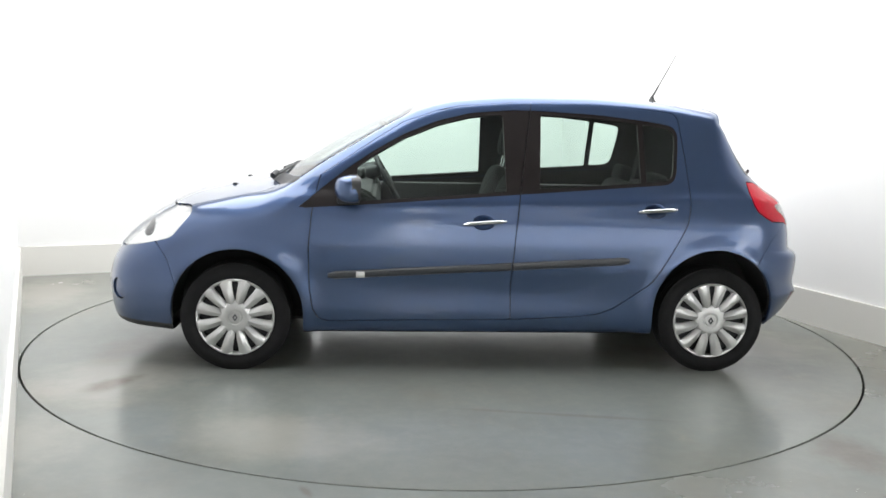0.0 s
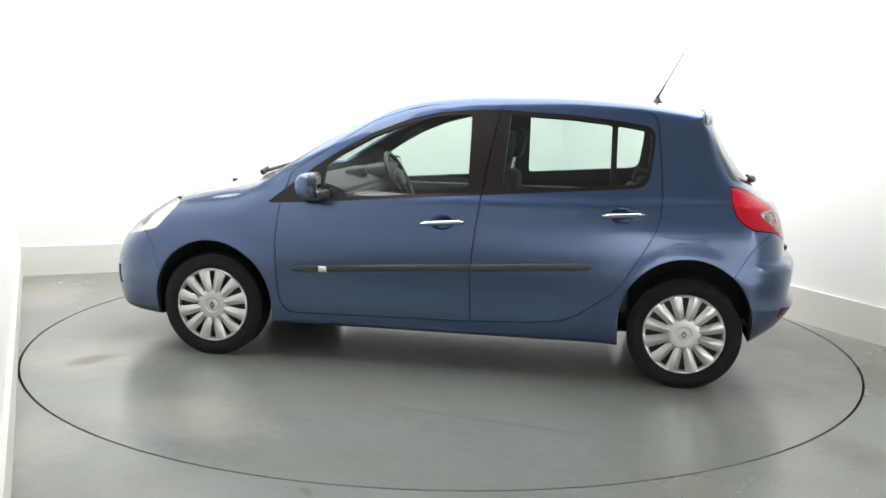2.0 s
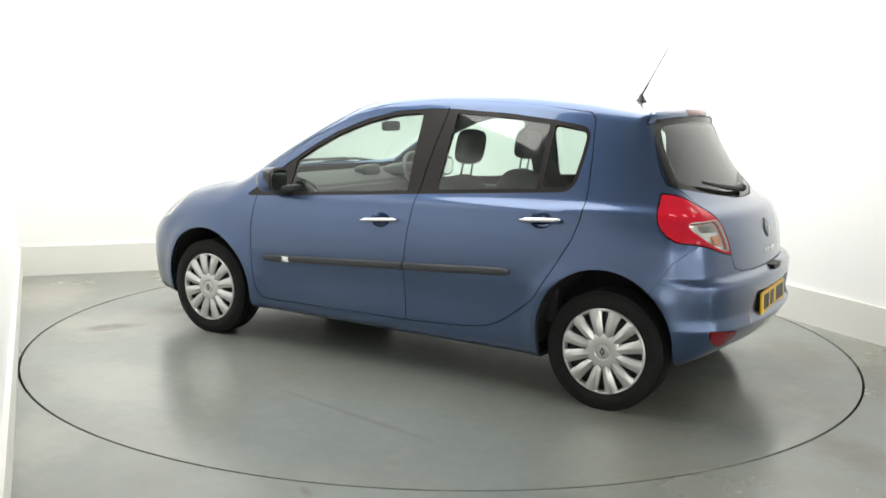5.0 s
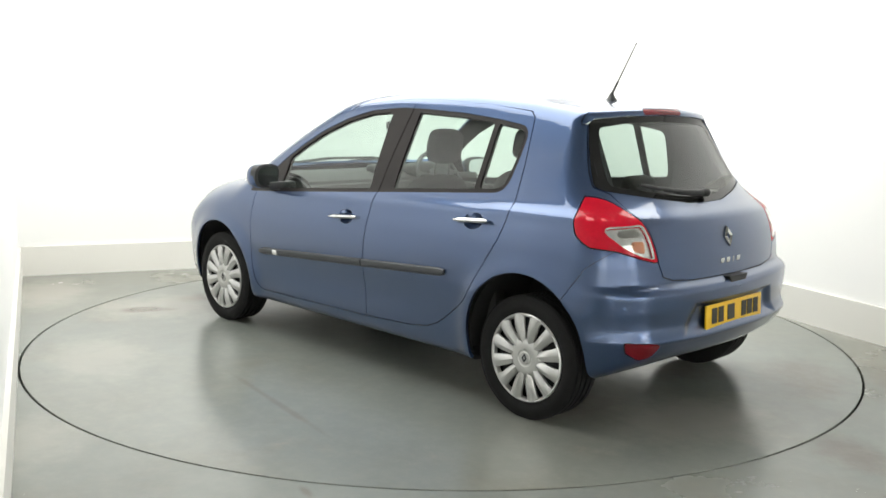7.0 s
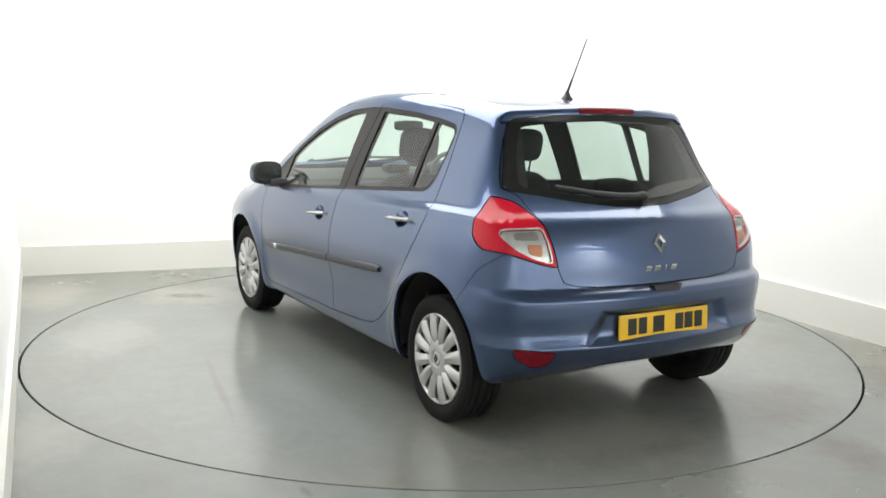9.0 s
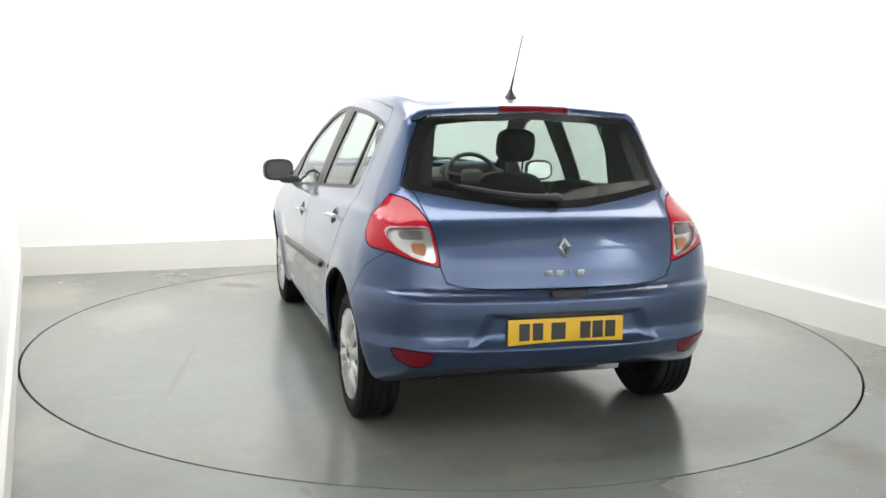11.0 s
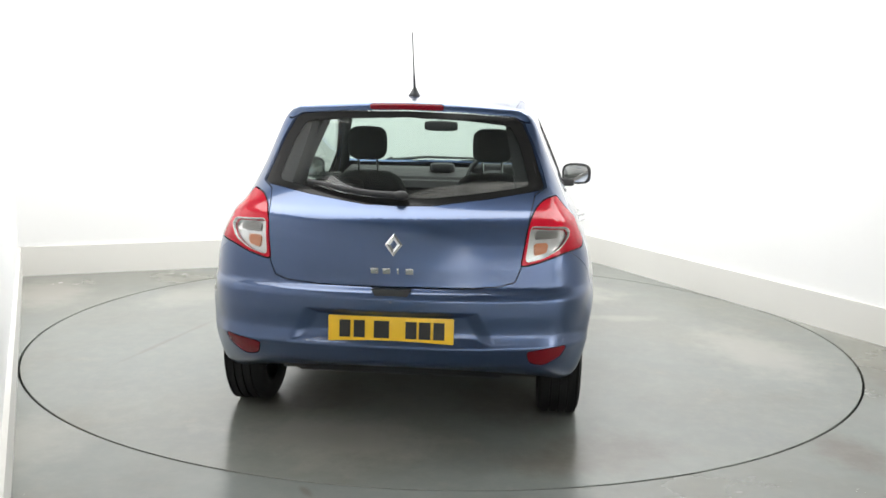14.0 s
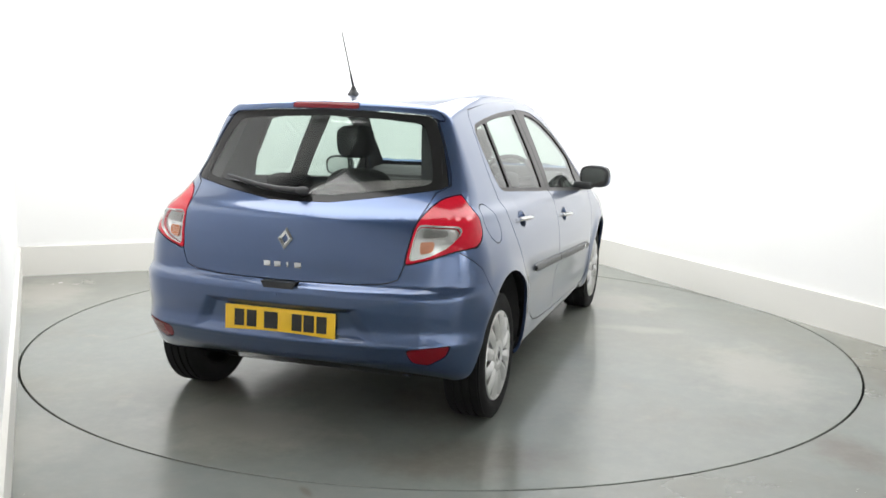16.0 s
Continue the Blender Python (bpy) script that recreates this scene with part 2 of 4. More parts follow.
def tube(bm, pts, r, n=8, r2=None):
    """A round bar along points, tapering from r to r2."""
    r2 = r if r2 is None else r2
    pts = [Vector(p) for p in pts]
    rings = []
    for i, p in enumerate(pts):
        d = (pts[min(i + 1, len(pts) - 1)] - pts[max(i - 1, 0)]).normalized()
        a = d.orthogonal().normalized() if i == 0 else (rings[-1][1] - d * rings[-1][1].dot(d)).normalized()
        b = d.cross(a)
        rr = r + (r2 - r) * i / max(1, len(pts) - 1)
        rings.append(([bm.verts.new(p + (a * math.cos(2 * math.pi * k / n) + b * math.sin(2 * math.pi * k / n)) * rr) for k in range(n)], a))
    for (a, _), (b, _) in zip(rings, rings[1:]):
        for k in range(n):
            bm.faces.new((a[k], a[(k + 1) % n], b[(k + 1) % n], b[k]))
    bm.faces.new(rings[0][0][::-1])
    bm.faces.new(rings[-1][0])


def prism(bm, poly, lo, hi, axes=(0, 2, 1), m=None):
    """A flat polygon given in two axes, drawn out along the third from lo to hi."""
    a, b, c = axes
    layers = []
    for d in (lo, hi):
        ring = []
        for u, v in poly:
            co = [0, 0, 0]
            co[a], co[b], co[c] = u, v, d
            ring.append(bm.verts.new(m @ Vector(co) if m else co))
        layers.append(ring)
    n = len(poly)
    fs = [bm.faces.new(layers[0][::-1]), bm.faces.new(layers[1])]
    for i in range(n):
        fs.append(bm.faces.new((layers[0][i], layers[0][(i + 1) % n], layers[1][(i + 1) % n], layers[1][i])))
    bmesh.ops.recalc_face_normals(bm, faces=fs)
    return fs


# ---------------------------------------------------------------- car body surface
def lut(x, xs, ys):
    """Smooth (monotone cubic) table look-up."""
    xs, ys = np.array(xs, float), np.array(ys, float)
    h = np.diff(xs)
    d = np.diff(ys) / h
    m = np.zeros(len(xs))
    m[1:-1] = np.where(d[:-1] * d[1:] > 0, 2 * d[:-1] * d[1:] / (d[:-1] + d[1:] + 1e-12), 0)
    m[0], m[-1] = d[0], d[-1]
    x = np.asarray(x, float)
    xc = np.clip(x, xs[0], xs[-1])
    i = np.clip(np.searchsorted(xs, xc) - 1, 0, len(h) - 1)
    t = (xc - xs[i]) / h[i]
    v = (2 * t**3 - 3 * t**2 + 1) * ys[i] + (t**3 - 2 * t**2 + t) * h[i] * m[i] + (3 * t**2 - 2 * t**3) * ys[i + 1] + (t**3 - t**2) * h[i] * m[i + 1]
    return v + np.where(x < xs[0], (x - xs[0]) * m[0], 0) + np.where(x > xs[-1], (x - xs[-1]) * m[-1], 0)


WHEEL_F, WHEEL_R, AXLE_Z = 1.2875, -1.2875, 0.287
ARCH_F, ARCH_R = (1.277, 0.312, 0.350), (-1.284, 0.352, 0.334)


def half_width(x, z):
    w = lut(z, (0.15, 0.22, 0.30, 0.40, 0.50, 0.58, 0.68, 0.78, 0.87, 0.93, 0.98, 1.06, 1.16, 1.26, 1.36, 1.46),
            (0.74, 0.785, 0.808, 0.822, 0.832, 0.840, 0.842, 0.832, 0.812, 0.790, 0.764, 0.734, 0.694, 0.650, 0.605, 0.560))
    low = lut(x, (-2.0, -1.75, -1.5, -1.25, -0.8, 0.4, 0.9, 1.25, 1.6, 1.9, 2.15), (0.87, 0.935, 0.975, 0.995, 1.0, 1.0, 0.995, 0.988, 0.945, 0.87, 0.78))
    up = lut(x, (-1.9, -1.5, -1.2, -0.7, -0.2, 0.4, 0.9, 1.4), (0.84, 0.905, 0.945, 0.985, 1.0, 0.995, 0.965, 0.92))
    k = np.clip((z - 0.75) / 0.45, 0, 1)
    k = k * k * (3 - 2 * k)
    w = w * (low * (1 - k) + up * k)
    w = w * 1.022
    for cx, cz, r in (ARCH_F, ARCH_R):
        d = np.hypot(x - cx, np.maximum(z - cz, 0) + 0.25 * np.minimum(z - cz, 0))
        w = w + 0.020 * np.exp(-((d - r - 0.005) / 0.062) ** 2) * np.clip((0.80 - z) / 0.2, 0, 1)
    w = w + 0.006 * np.exp(-((z - 0.955) / 0.022) ** 2) * np.clip((-0.95 - x) / 0.2, 0, 1) * np.clip((x + 1.62) / 0.1, 0, 1)
    # hollow in the lower doors, shoulder under the windows
    mid = np.exp(-((x + 0.0) / 0.75) ** 4)
    w = w - 0.014 * np.exp(-((z - 0.44) / 0.10) ** 2) * mid
    w = w + 0.005 * np.exp(-((z - 0.905 - 0.02 * (0.3 - x)) / 0.03) ** 2) * np.exp(-((x + 0.4) / 1.2) ** 4)
    return w


def top(x, y):
    z = lut(x, (-1.75, -1.46, -1.40, -1.15, -0.90, -0.587, -0.244, 0.08, 0.30, 0.45, 0.78, 1.08, 1.16, 1.35, 1.58, 1.77, 1.90, 1.98, 2.08),
            (1.36, 1.425, 1.434, 1.464, 1.489, 1.505, 1.503, 1.481, 1.442, 1.384, 1.218, 1.036, 1.004, 0.962, 0.910, 0.840, 0.770, 0.705, 0.60))
    crown = lut(x, (-1.45, -1.0, 0.1, 0.5, 1.0, 1.3, 2.0), (0.140, 0.075, 0.070, 0.13, 0.16, 0.12, 0.16))
    return z - crown * y * y


def plate_recess(y, z):
    """One inside the hollow for the number plate, nought outside."""
    side = np.clip((0.372 - 0.55 * (z - 0.50) - np.abs(y)) / 0.080 + 0.5, 0, 1)
    lid = np.clip((0.570 - z) / 0.030 + 0.5, 0, 1)
    sill = np.clip((z - 0.448) / 0.040 + 0.5, 0, 1)
    h = np.minimum(np.minimum(side, lid), sill)
    return h * h * (3 - 2 * h)


# the rear glass flattens evenly from its foot to the spoiler
GLASS_Z = tuple(1.03 + 0.0335 * i for i in range(11))
GLASS_X = tuple(-1.678 + 0.5 * (z - 1.015) + 0.072 * (1 - math.exp((1.015 - z) / 0.12)) for z in GLASS_Z)


def rear(y, z):
    x = lut(z, (0.12, 0.24, 0.31, 0.36, 0.405, 0.432, 0.450, 0.49, 0.57, 0.625, 0.648, 0.678, 0.76, 0.86, 0.925, 0.945, 0.99) + GLASS_Z + (1.39, 1.41, 1.45),
            (-1.74, -1.79, -1.835, -1.868, -1.896, -1.910, -1.902, -1.890, -1.898, -1.900, -1.888, -1.848, -1.838, -1.814, -1.788, -1.772, -1.709) + GLASS_X + (-1.436, -1.438, -1.438))
    bow = 0.15 + 0.07 * np.clip((z - 0.85) / 0.2, 0, 1)
    return x + bow * y * y + 0.12 * y**4 + 0.022 * plate_recess(y, z)


def front(y, z):
    x = lut(z, (0.12, 0.22, 0.32, 0.42, 0.52, 0.60, 0.68, 0.8), (2.00, 2.06, 2.085, 2.095, 2.09, 2.07, 2.02, 1.90))
    return x - 0.24 * y * y - 0.18 * y**4


def smax(a, b, k):
    h = np.clip(0.5 + 0.5 * (a - b) / k, 0, 1)
    return b + (a - b) * h + k * h * (1 - h)


def solid(P):
    """Below zero inside the body."""
    x, y, z = P[..., 0], np.abs(P[..., 1]), P[..., 2]
    side = y - half_width(x, z)
    roof = (z - top(x, y)) * np.where(x > 0.2, 0.92, 1.0)
    k_roof = lut(x, (-1.5, -1.2, 0.2, 0.6, 1.0, 1.3, 1.9), (0.09, 0.065, 0.055, 0.065, 0.08, 0.15, 0.16))
    f = smax(side, roof, k_roof)
    k_rear = lut(z, (0.2, 0.6, 0.9, 1.05, 1.3), (0.18, 0.17, 0.14, 0.12, 0.05))
    k_rear = np.maximum(k_rear, 0.035)
    back = (rear(y, z) - x)
    f = smax(f, back * np.where(z > 0.95, 0.85, 1.0), k_rear)
    f = smax(f, x - front(y, z), 0.20)
    base = np.where(x < -1.5, 0.20 + 0.12 * np.clip((-1.5 - x) / 0.3, 0, 1), 0.20)
    return smax(f, base - z, 0.05)


def march(nphi=184):
    """Rays from a spine inside the car meet the body: one half of its skin, as points, normals and triangles."""
    x0, x1, zs = -1.0, 1.15, 0.62
    stations = []
    for a in np.linspace(-math.pi / 2 + 0.004, 0, 170)[:-1]:
        stations.append((x0, a))
    for x in np.linspace(x0, x1, 105):
        stations.append((x, 0.0))
    for a in np.linspace(0, math.pi / 2 - 0.004, 48)[1:]:
        stations.append((x1, a))
    st = np.array(stations)
    phi = np.linspace(-math.pi / 2, math.pi / 2, nphi)
    sx, ph = np.meshgrid(np.arange(len(st)), phi, indexing="ij")
    a = st[sx, 1]
    D = np.stack([np.sin(a), np.cos(a) * np.cos(ph), np.cos(a) * np.sin(ph)], -1)
    O = np.stack([st[sx, 0], np.zeros_like(a), np.full_like(a, zs)], -1)
    lo, hi = np.zeros_like(a), np.full_like(a, 2.0)
    for _ in range(40):
        mid = (lo + hi) / 2
        inside = solid(O + D * mid[..., None]) < 0
        lo, hi = np.where(inside, mid, lo), np.where(inside, hi, mid)
    P = O + D * lo[..., None]
    N = gradient(P)
    n, m = a.shape
    idx = np.arange(n * m).reshape(n, m)
    q = np.stack([idx[:-1, :-1], idx[1:, :-1], idx[1:, 1:], idx[:-1, 1:]], -1).reshape(-1, 4)
    tris = np.concatenate([q[:, [0, 2, 1]], q[:, [0, 3, 2]]])
    P[:, 0, 1] = P[:, -1, 1] = 0.0
    return P.reshape(-1, 3), N.reshape(-1, 3), tris


def gradient(P):
    N = np.zeros_like(P)
    for k in range(3):
        e = np.zeros(3)
        e[k] = 2e-3
        N[..., k] = solid(P + e) - solid(P - e)
    N[..., 1] = np.where(np.abs(P[..., 1]) < 1e-4, 0, N[..., 1])
    return N / (np.linalg.norm(N, axis=-1, keepdims=True) + 1e-12)


def split(mesh, f):
    """Cut a mesh (points, normals, triangles) along f = 0: the part where f < 0, and the rest."""
    P, N, T = mesh
    f = np.where(np.abs(f) < 1e-7, 1e-7, f)
    s = f < 0
    c = s[T].sum(1)
    ins, out = [T[c == 3]], [T[c == 0]]
    cut = T[(c == 1) | (c == 2)]
    if len(cut):
        lone_in = s[cut].sum(1) == 1
        want = np.where(lone_in[:, None], s[cut], ~s[cut])
        k = want.argmax(1)
        r = np.arange(len(cut))
        a, b, d = cut[r, k], cut[r, (k + 1) % 3], cut[r, (k + 2) % 3]
        edges = np.concatenate([np.sort(np.stack([a, b], 1), 1), np.sort(np.stack([a, d], 1), 1)])
        u, inv = np.unique(edges, axis=0, return_inverse=True)
        inv = inv.reshape(-1)
        t = (f[u[:, 0]] / (f[u[:, 0]] - f[u[:, 1]]))[:, None]
        newP = P[u[:, 0]] * (1 - t) + P[u[:, 1]] * t
        newN = N[u[:, 0]] * (1 - t) + N[u[:, 1]] * t
        base = len(P)
        P, N = np.concatenate([P, newP]), np.concatenate([N, newN])
        ab, ad = base + inv[:len(cut)], base + inv[len(cut):]
        tip = np.stack([a, ab, ad], 1)
        rest = np.concatenate([np.stack([ab, b, d], 1), np.stack([ab, d, ad], 1)])
        both = np.concatenate([lone_in, lone_in])
        ins += [tip[lone_in], rest[~both]]
        out += [tip[~lone_in], rest[both]]
    return (P, N, np.concatenate(ins)), (P, N, np.concatenate(out))


def poly_field(u, v, poly):
    """Signed distance to a polygon, below zero inside."""
    d = np.full(u.shape, 1e9)
    inside = np.zeros(u.shape, bool)
    n = len(poly)
    for i in range(n):
        (ax, ay), (bx, by) = poly[i], poly[(i + 1) % n]
        ex, ey = bx - ax, by - ay
        t = np.clip(((u - ax) * ex + (v - ay) * ey) / (ex * ex + ey * ey + 1e-12), 0, 1)
        d = np.minimum(d, np.hypot(u - ax - t * ex, v - ay - t * ey))
        cross = ((ay > v) != (by > v)) & (u < ex * (v - ay) / (ey if abs(ey) > 1e-12 else 1e-12) + ax)
        inside ^= cross
    return np.where(inside, -d, d)


def rounded(poly, r=0.03, n=4):
    """The polygon with its corners rounded."""
    out = []
    k = len(poly)
    for i in range(k):
        p, a, b = Vector(poly[i]), Vector(poly[i - 1]), Vector(poly[(i + 1) % k])
        da, db = a - p, b - p
        ra, rb = min(r, da.length * 0.45), min(r, db.length * 0.45)
        s, e = p + da.normalized() * ra, p + db.normalized() * rb
        for j in range(n + 1):
            t = j / n
            q = s * (1 - t) ** 2 + p * 2 * t * (1 - t) + e * t * t
            out.append((q.x, q.y))
    return out


def side_poly(poly):
    return lambda P: poly_field(P[:, 0], P[:, 2], poly)


def rear_poly(poly):
    return lambda P: np.maximum(poly_field(P[:, 1], P[:, 2], poly), P[:, 0] + 1.15)


def front_poly(poly):
    return lambda P: np.maximum(poly_field(P[:, 1], P[:, 2], poly), 1.2 - P[:, 0])


def top_poly(poly):
    return lambda P: np.maximum(poly_field(P[:, 0], P[:, 1], poly), 0.85 - P[:, 2])


def both(f, g):
    return lambda P: np.maximum(f(P), g(P))


GAP = 0.0024


def take(mesh, f, gap=GAP):
    """Cut the panel f out of the mesh, leaving a shut line of width 2 gap round it."""
    g = gap if callable(gap) else lambda P: gap
    ins, out = split(mesh, f(mesh[0]) + g(mesh[0]))
    if gap:
        _, out = split(out, f(out[0]) - g(out[0]))
    return ins, out


def skin(name, mesh, mat, parent, label="", side=0, depth=0.016, lift=0.0):
    """A sheet of the body as a part with turned-in edges. side: 1 left, -1 right, 0 both halves joined."""
    P, N, T = mesh
    used, inv = np.unique(T, return_inverse=True)
    P, N, T = P[used].copy(), N[used].copy(), inv.reshape(-1, 3)
    N /= np.linalg.norm(N, axis=1, keepdims=True) + 1e-12
    P = P + N * lift
    if side == -1:
        P, N, T = P * (1, -1, 1), N * (1, -1, 1), T[:, ::-1]
    elif side == 0:
        mid = np.abs(P[:, 1]) < 1e-4
        n = len(P)
        other = np.arange(n) + n
        remap = np.where(mid, np.arange(n), other)
        P, N = np.concatenate([P, P * (1, -1, 1)]), np.concatenate([N, N * (1, -1, 1)])
        T = np.concatenate([T, remap[T][:, ::-1]])
        used, inv = np.unique(T, return_inverse=True)
        P, N, T = P[used], N[used], inv.reshape(-1, 3)
    T = T[(T[:, 0] != T[:, 1]) & (T[:, 1] != T[:, 2]) & (T[:, 0] != T[:, 2])]
    normals = N
    faces = T.tolist()
    if depth:
        e = np.concatenate([T[:, [0, 1]], T[:, [1, 2]], T[:, [2, 0]]])
        key = np.sort(e, 1)
        _, i, cnt = np.unique(key, axis=0, return_index=True, return_counts=True)
        rim = e[i[cnt == 1]]
        vs, ri = np.unique(rim, return_inverse=True)
        ri = ri.reshape(-1, 2)
        b = len(P)
        P = np.concatenate([P, P[vs], P[vs] - N[vs] * depth])
        m = len(vs)
        faces += np.stack([b + ri[:, 1], b + ri[:, 0], b + m + ri[:, 0], b + m + ri[:, 1]], 1).tolist()
        normals = np.concatenate([N, np.zeros((2 * m, 3))])
    me = bpy.data.meshes.new(name)
    me.from_pydata(P.tolist(), [], faces)
    me.materials.append(mat)
    me.polygons.foreach_set("use_smooth", [True] * len(me.polygons))
    me.update()
    me.normals_split_custom_set_from_vertices(normals.tolist())
    ob = new(name, me)
    ob.parent = parent
    if label:
        tagged(ob, label)
    return ob


# ---------------------------------------------------------------- room
def wall_slab(name, a0, a1, b0, b1, z0, z1, mat, label, category, turn=0.0, pivot=(0, 0)):
    """A straight slab of the room between two corners of its plan."""
    bm = bmesh.new()
    box(bm, (0, 0, z0), (a1 - a0, b1 - b0, z1))
    m = Matrix.Translation(room(*pivot)) @ pose(0, 0, 0, 0, 0, ROOM + 180 + turn) @ pose(a0 - pivot[0], b0 - pivot[1], 0)
    bmesh.ops.transform(bm, matrix=m, verts=bm.verts)
    return tagged(part(name, bm, mat, None, smooth=False), label, category, kind="structure")


SKIRT_H = 0.236


def build_room():
    w, l, h, t, d = ROOM_W, ROOM_L, ROOM_H, 0.15, 0.022
    wall_slab("wall_north", -t, w + 0.5, -t, 0, 0, h, WALL, "white painted studio wall above a cream board", "wall", BACK_TURN)
    wall_slab("wall_east", -t, 0, -0.4, l, 0, h, WALL, "white painted studio side wall in bright light", "wall")
    wall_slab("wall_west", w + d, w + d + t, -0.4, l + 0.1, 0, h, WALL, "white painted studio side wall in bright light", "wall", -0.6, (w, 2.4))
    wall_slab("wall_south", -t, w + 0.5, l, l + t, 0, h, GREY_WALL, "plain grey wall closing the studio", "wall")
    wall_slab("ceiling", -t, w + 0.5, -0.5, l + t, h, h + t, CEIL, "plain grey studio ceiling", "ceiling")
    wall_slab("baseboard", 0, w + 0.3, 0, d, 0, SKIRT_H, SKIRT, "deep cream painted baseboard along the wall", "baseboard", BACK_TURN)
    wall_slab("baseboard", 0, d, d, l, 0, SKIRT_H, SKIRT, "deep cream painted baseboard along the wall", "baseboard")
    wall_slab("baseboard", w, w + d, -0.2, l, 0, SKIRT_H, SKIRT, "deep cream painted baseboard along the wall", "baseboard", -0.6, (w, 2.4))
    # floor with a round hole for the table
    bm = bmesh.new()
    n = 256
    inner = [bm.verts.new(((TABLE_R + 0.0070) * math.cos(2 * math.pi * i / n), (TABLE_R + 0.0070) * math.sin(2 * math.pi * i / n), 0)) for i in range(n)]
    deep = [bm.verts.new((v.co.x, v.co.y, -0.04)) for v in inner]
    outer = [bm.verts.new((16 * math.cos(2 * math.pi * i / n), 16 * math.sin(2 * math.pi * i / n), 0)) for i in range(n)]
    for i in range(n):
        j = (i + 1) % n
        bm.faces.new((inner[i], outer[i], outer[j], inner[j]))
        bm.faces.new((deep[i], inner[i], inner[j], deep[j]))
    tagged(part("floor", bm, FLOOR, None), "grey-green painted floor, scuffed and slightly glossy", "floor", kind="structure")
    bm = bmesh.new()
    bmesh.ops.create_circle(bm, cap_ends=True, segments=96, radius=TABLE_R + 0.3, matrix=Matrix.Translation((0, 0, -0.045)))
    tagged(part("turntable_pit", bm, GROOVE, None, smooth=False), "dark pit under the turntable gap", "pit", kind="structure")
    # frames added round the unseen lamps
    for a, b, wide, long, power, rx, ry in LIGHTS:
        bm = bmesh.new()
        for lo, hi in (((-wide / 2 - .06, -long / 2 - .06, 0), (wide / 2 + .06, -long / 2, .12)), ((-wide / 2 - .06, long / 2, 0), (wide / 2 + .06, long / 2 + .06, .12)),
                       ((-wide / 2 - .06, -long / 2, 0), (-wide / 2, long / 2, .12)), ((wide / 2, -long / 2, 0), (wide / 2 + .06, long / 2, .12))):
            box(bm, lo, hi)
        at = Matrix.Translation(room(a, b, ROOM_H - 0.30)) @ pose(0, 0, 0, rx, ry, ROOM)
        tagged(part("ceiling_light", bm, WALL, None, smooth=False, at=at), "added white frame round an unseen soft light", "lamp", group="studio ceiling lights")


def build_table():
    table = tagged(new("turntable"), "round grey-green painted turntable set flush in the floor", "turntable")
    n = 256

    def disc(name, prof, mat, label, cap):
        bm = bmesh.new()
        rings = [[bm.verts.new((r * math.cos(2 * math.pi * i / n), r * math.sin(2 * math.pi * i / n), z)) for i in range(n)] for r, z in prof]
        for a, b in zip(rings, rings[1:]):
            for i in range(n):
                bm.faces.new((a[i], a[(i + 1) % n], b[(i + 1) % n], b[i]))
        if cap:
            bm.faces.new(rings[-1])
        part(name, bm, mat, table, label)

    r = TABLE_R - 0.0055
    disc("rim", [(r, -0.04), (r, -0.002), (r - 0.002, 0.0), (r - 0.012, 0.0), (r - 0.012, -0.01)], TABLE, "painted edge ring", False)
    disc("deck", [(r - 0.012, -0.04), (r - 0.012, 0.0), (r * 0.66, 0.0), (r * 0.33, 0.0)], TABLE, "painted deck with tyre marks", True)
    return table


# ---------------------------------------------------------------- car
DLO = [(0.965, 0.876), (0.90, 0.925), (0.83, 0.985), (0.707, 1.080), (0.555, 1.183), (0.404, 1.268), (0.223, 1.341), (0.042, 1.387), (-0.184, 1.406), (-0.351, 1.404),
       (-0.654, 1.389), (-0.897, 1.364), (-1.055, 1.340), (-1.085, 1.325), (-1.102, 1.29), (-1.095, 1.20), (-1.080, 1.08), (-1.060, 1.040), (-1.02, 1.021), (-0.33, 0.970), (0.668, 0.895)]
B_LINE = [(-0.179, 0.289), (-0.173, 0.49), (-0.192, 0.75), (-0.218, 0.966), (-0.25, 1.2), (-0.292, 1.452)]
DOOR_TOP = [(0.72, 1.128), (0.564, 1.233), (0.41, 1.330), (0.225, 1.395), (0.102, 1.422), (-0.205, 1.449)]
DOOR_F = [(0.843, 1.045), (0.866, 0.94), (0.882, 0.862), (0.898, 0.681), (0.894, 0.45), (0.878, 0.344), (0.85, 0.292), (0.808, 0.276)] + B_LINE + DOOR_TOP[::-1]
DOOR_R = B_LINE[::-1] + [(-0.528, 0.306), (-0.66, 0.325), (-0.74, 0.358), (-0.80, 0.40), (-0.913, 0.485), (-0.942, 0.515), (-1.051, 0.692), (-1.119, 0.814), (-1.140, 0.90), (-1.146, 0.994),
                         (-1.135, 1.15), (-1.108, 1.375), (-1.08, 1.405), (-0.823, 1.433), (-0.514, 1.449)]


HANDLES = {"front_door": ((0.091, 0.803), (-0.139, 0.820)), "rear_door": ((-0.845, 0.876), (-1.057, 0.888))}


def cup_outline(p0, p1, k=1.0):
    """The oval finger recess behind a door handle."""
    cx, cz = (p0[0] + p1[0]) / 2 + 0.005, (p0[1] + p1[1]) / 2 + 0.004
    return [(cx + 0.062 * k * math.cos(a), cz + 0.040 * k * math.sin(a)) for a in np.linspace(0, 2 * math.pi, 28, endpoint=False)]


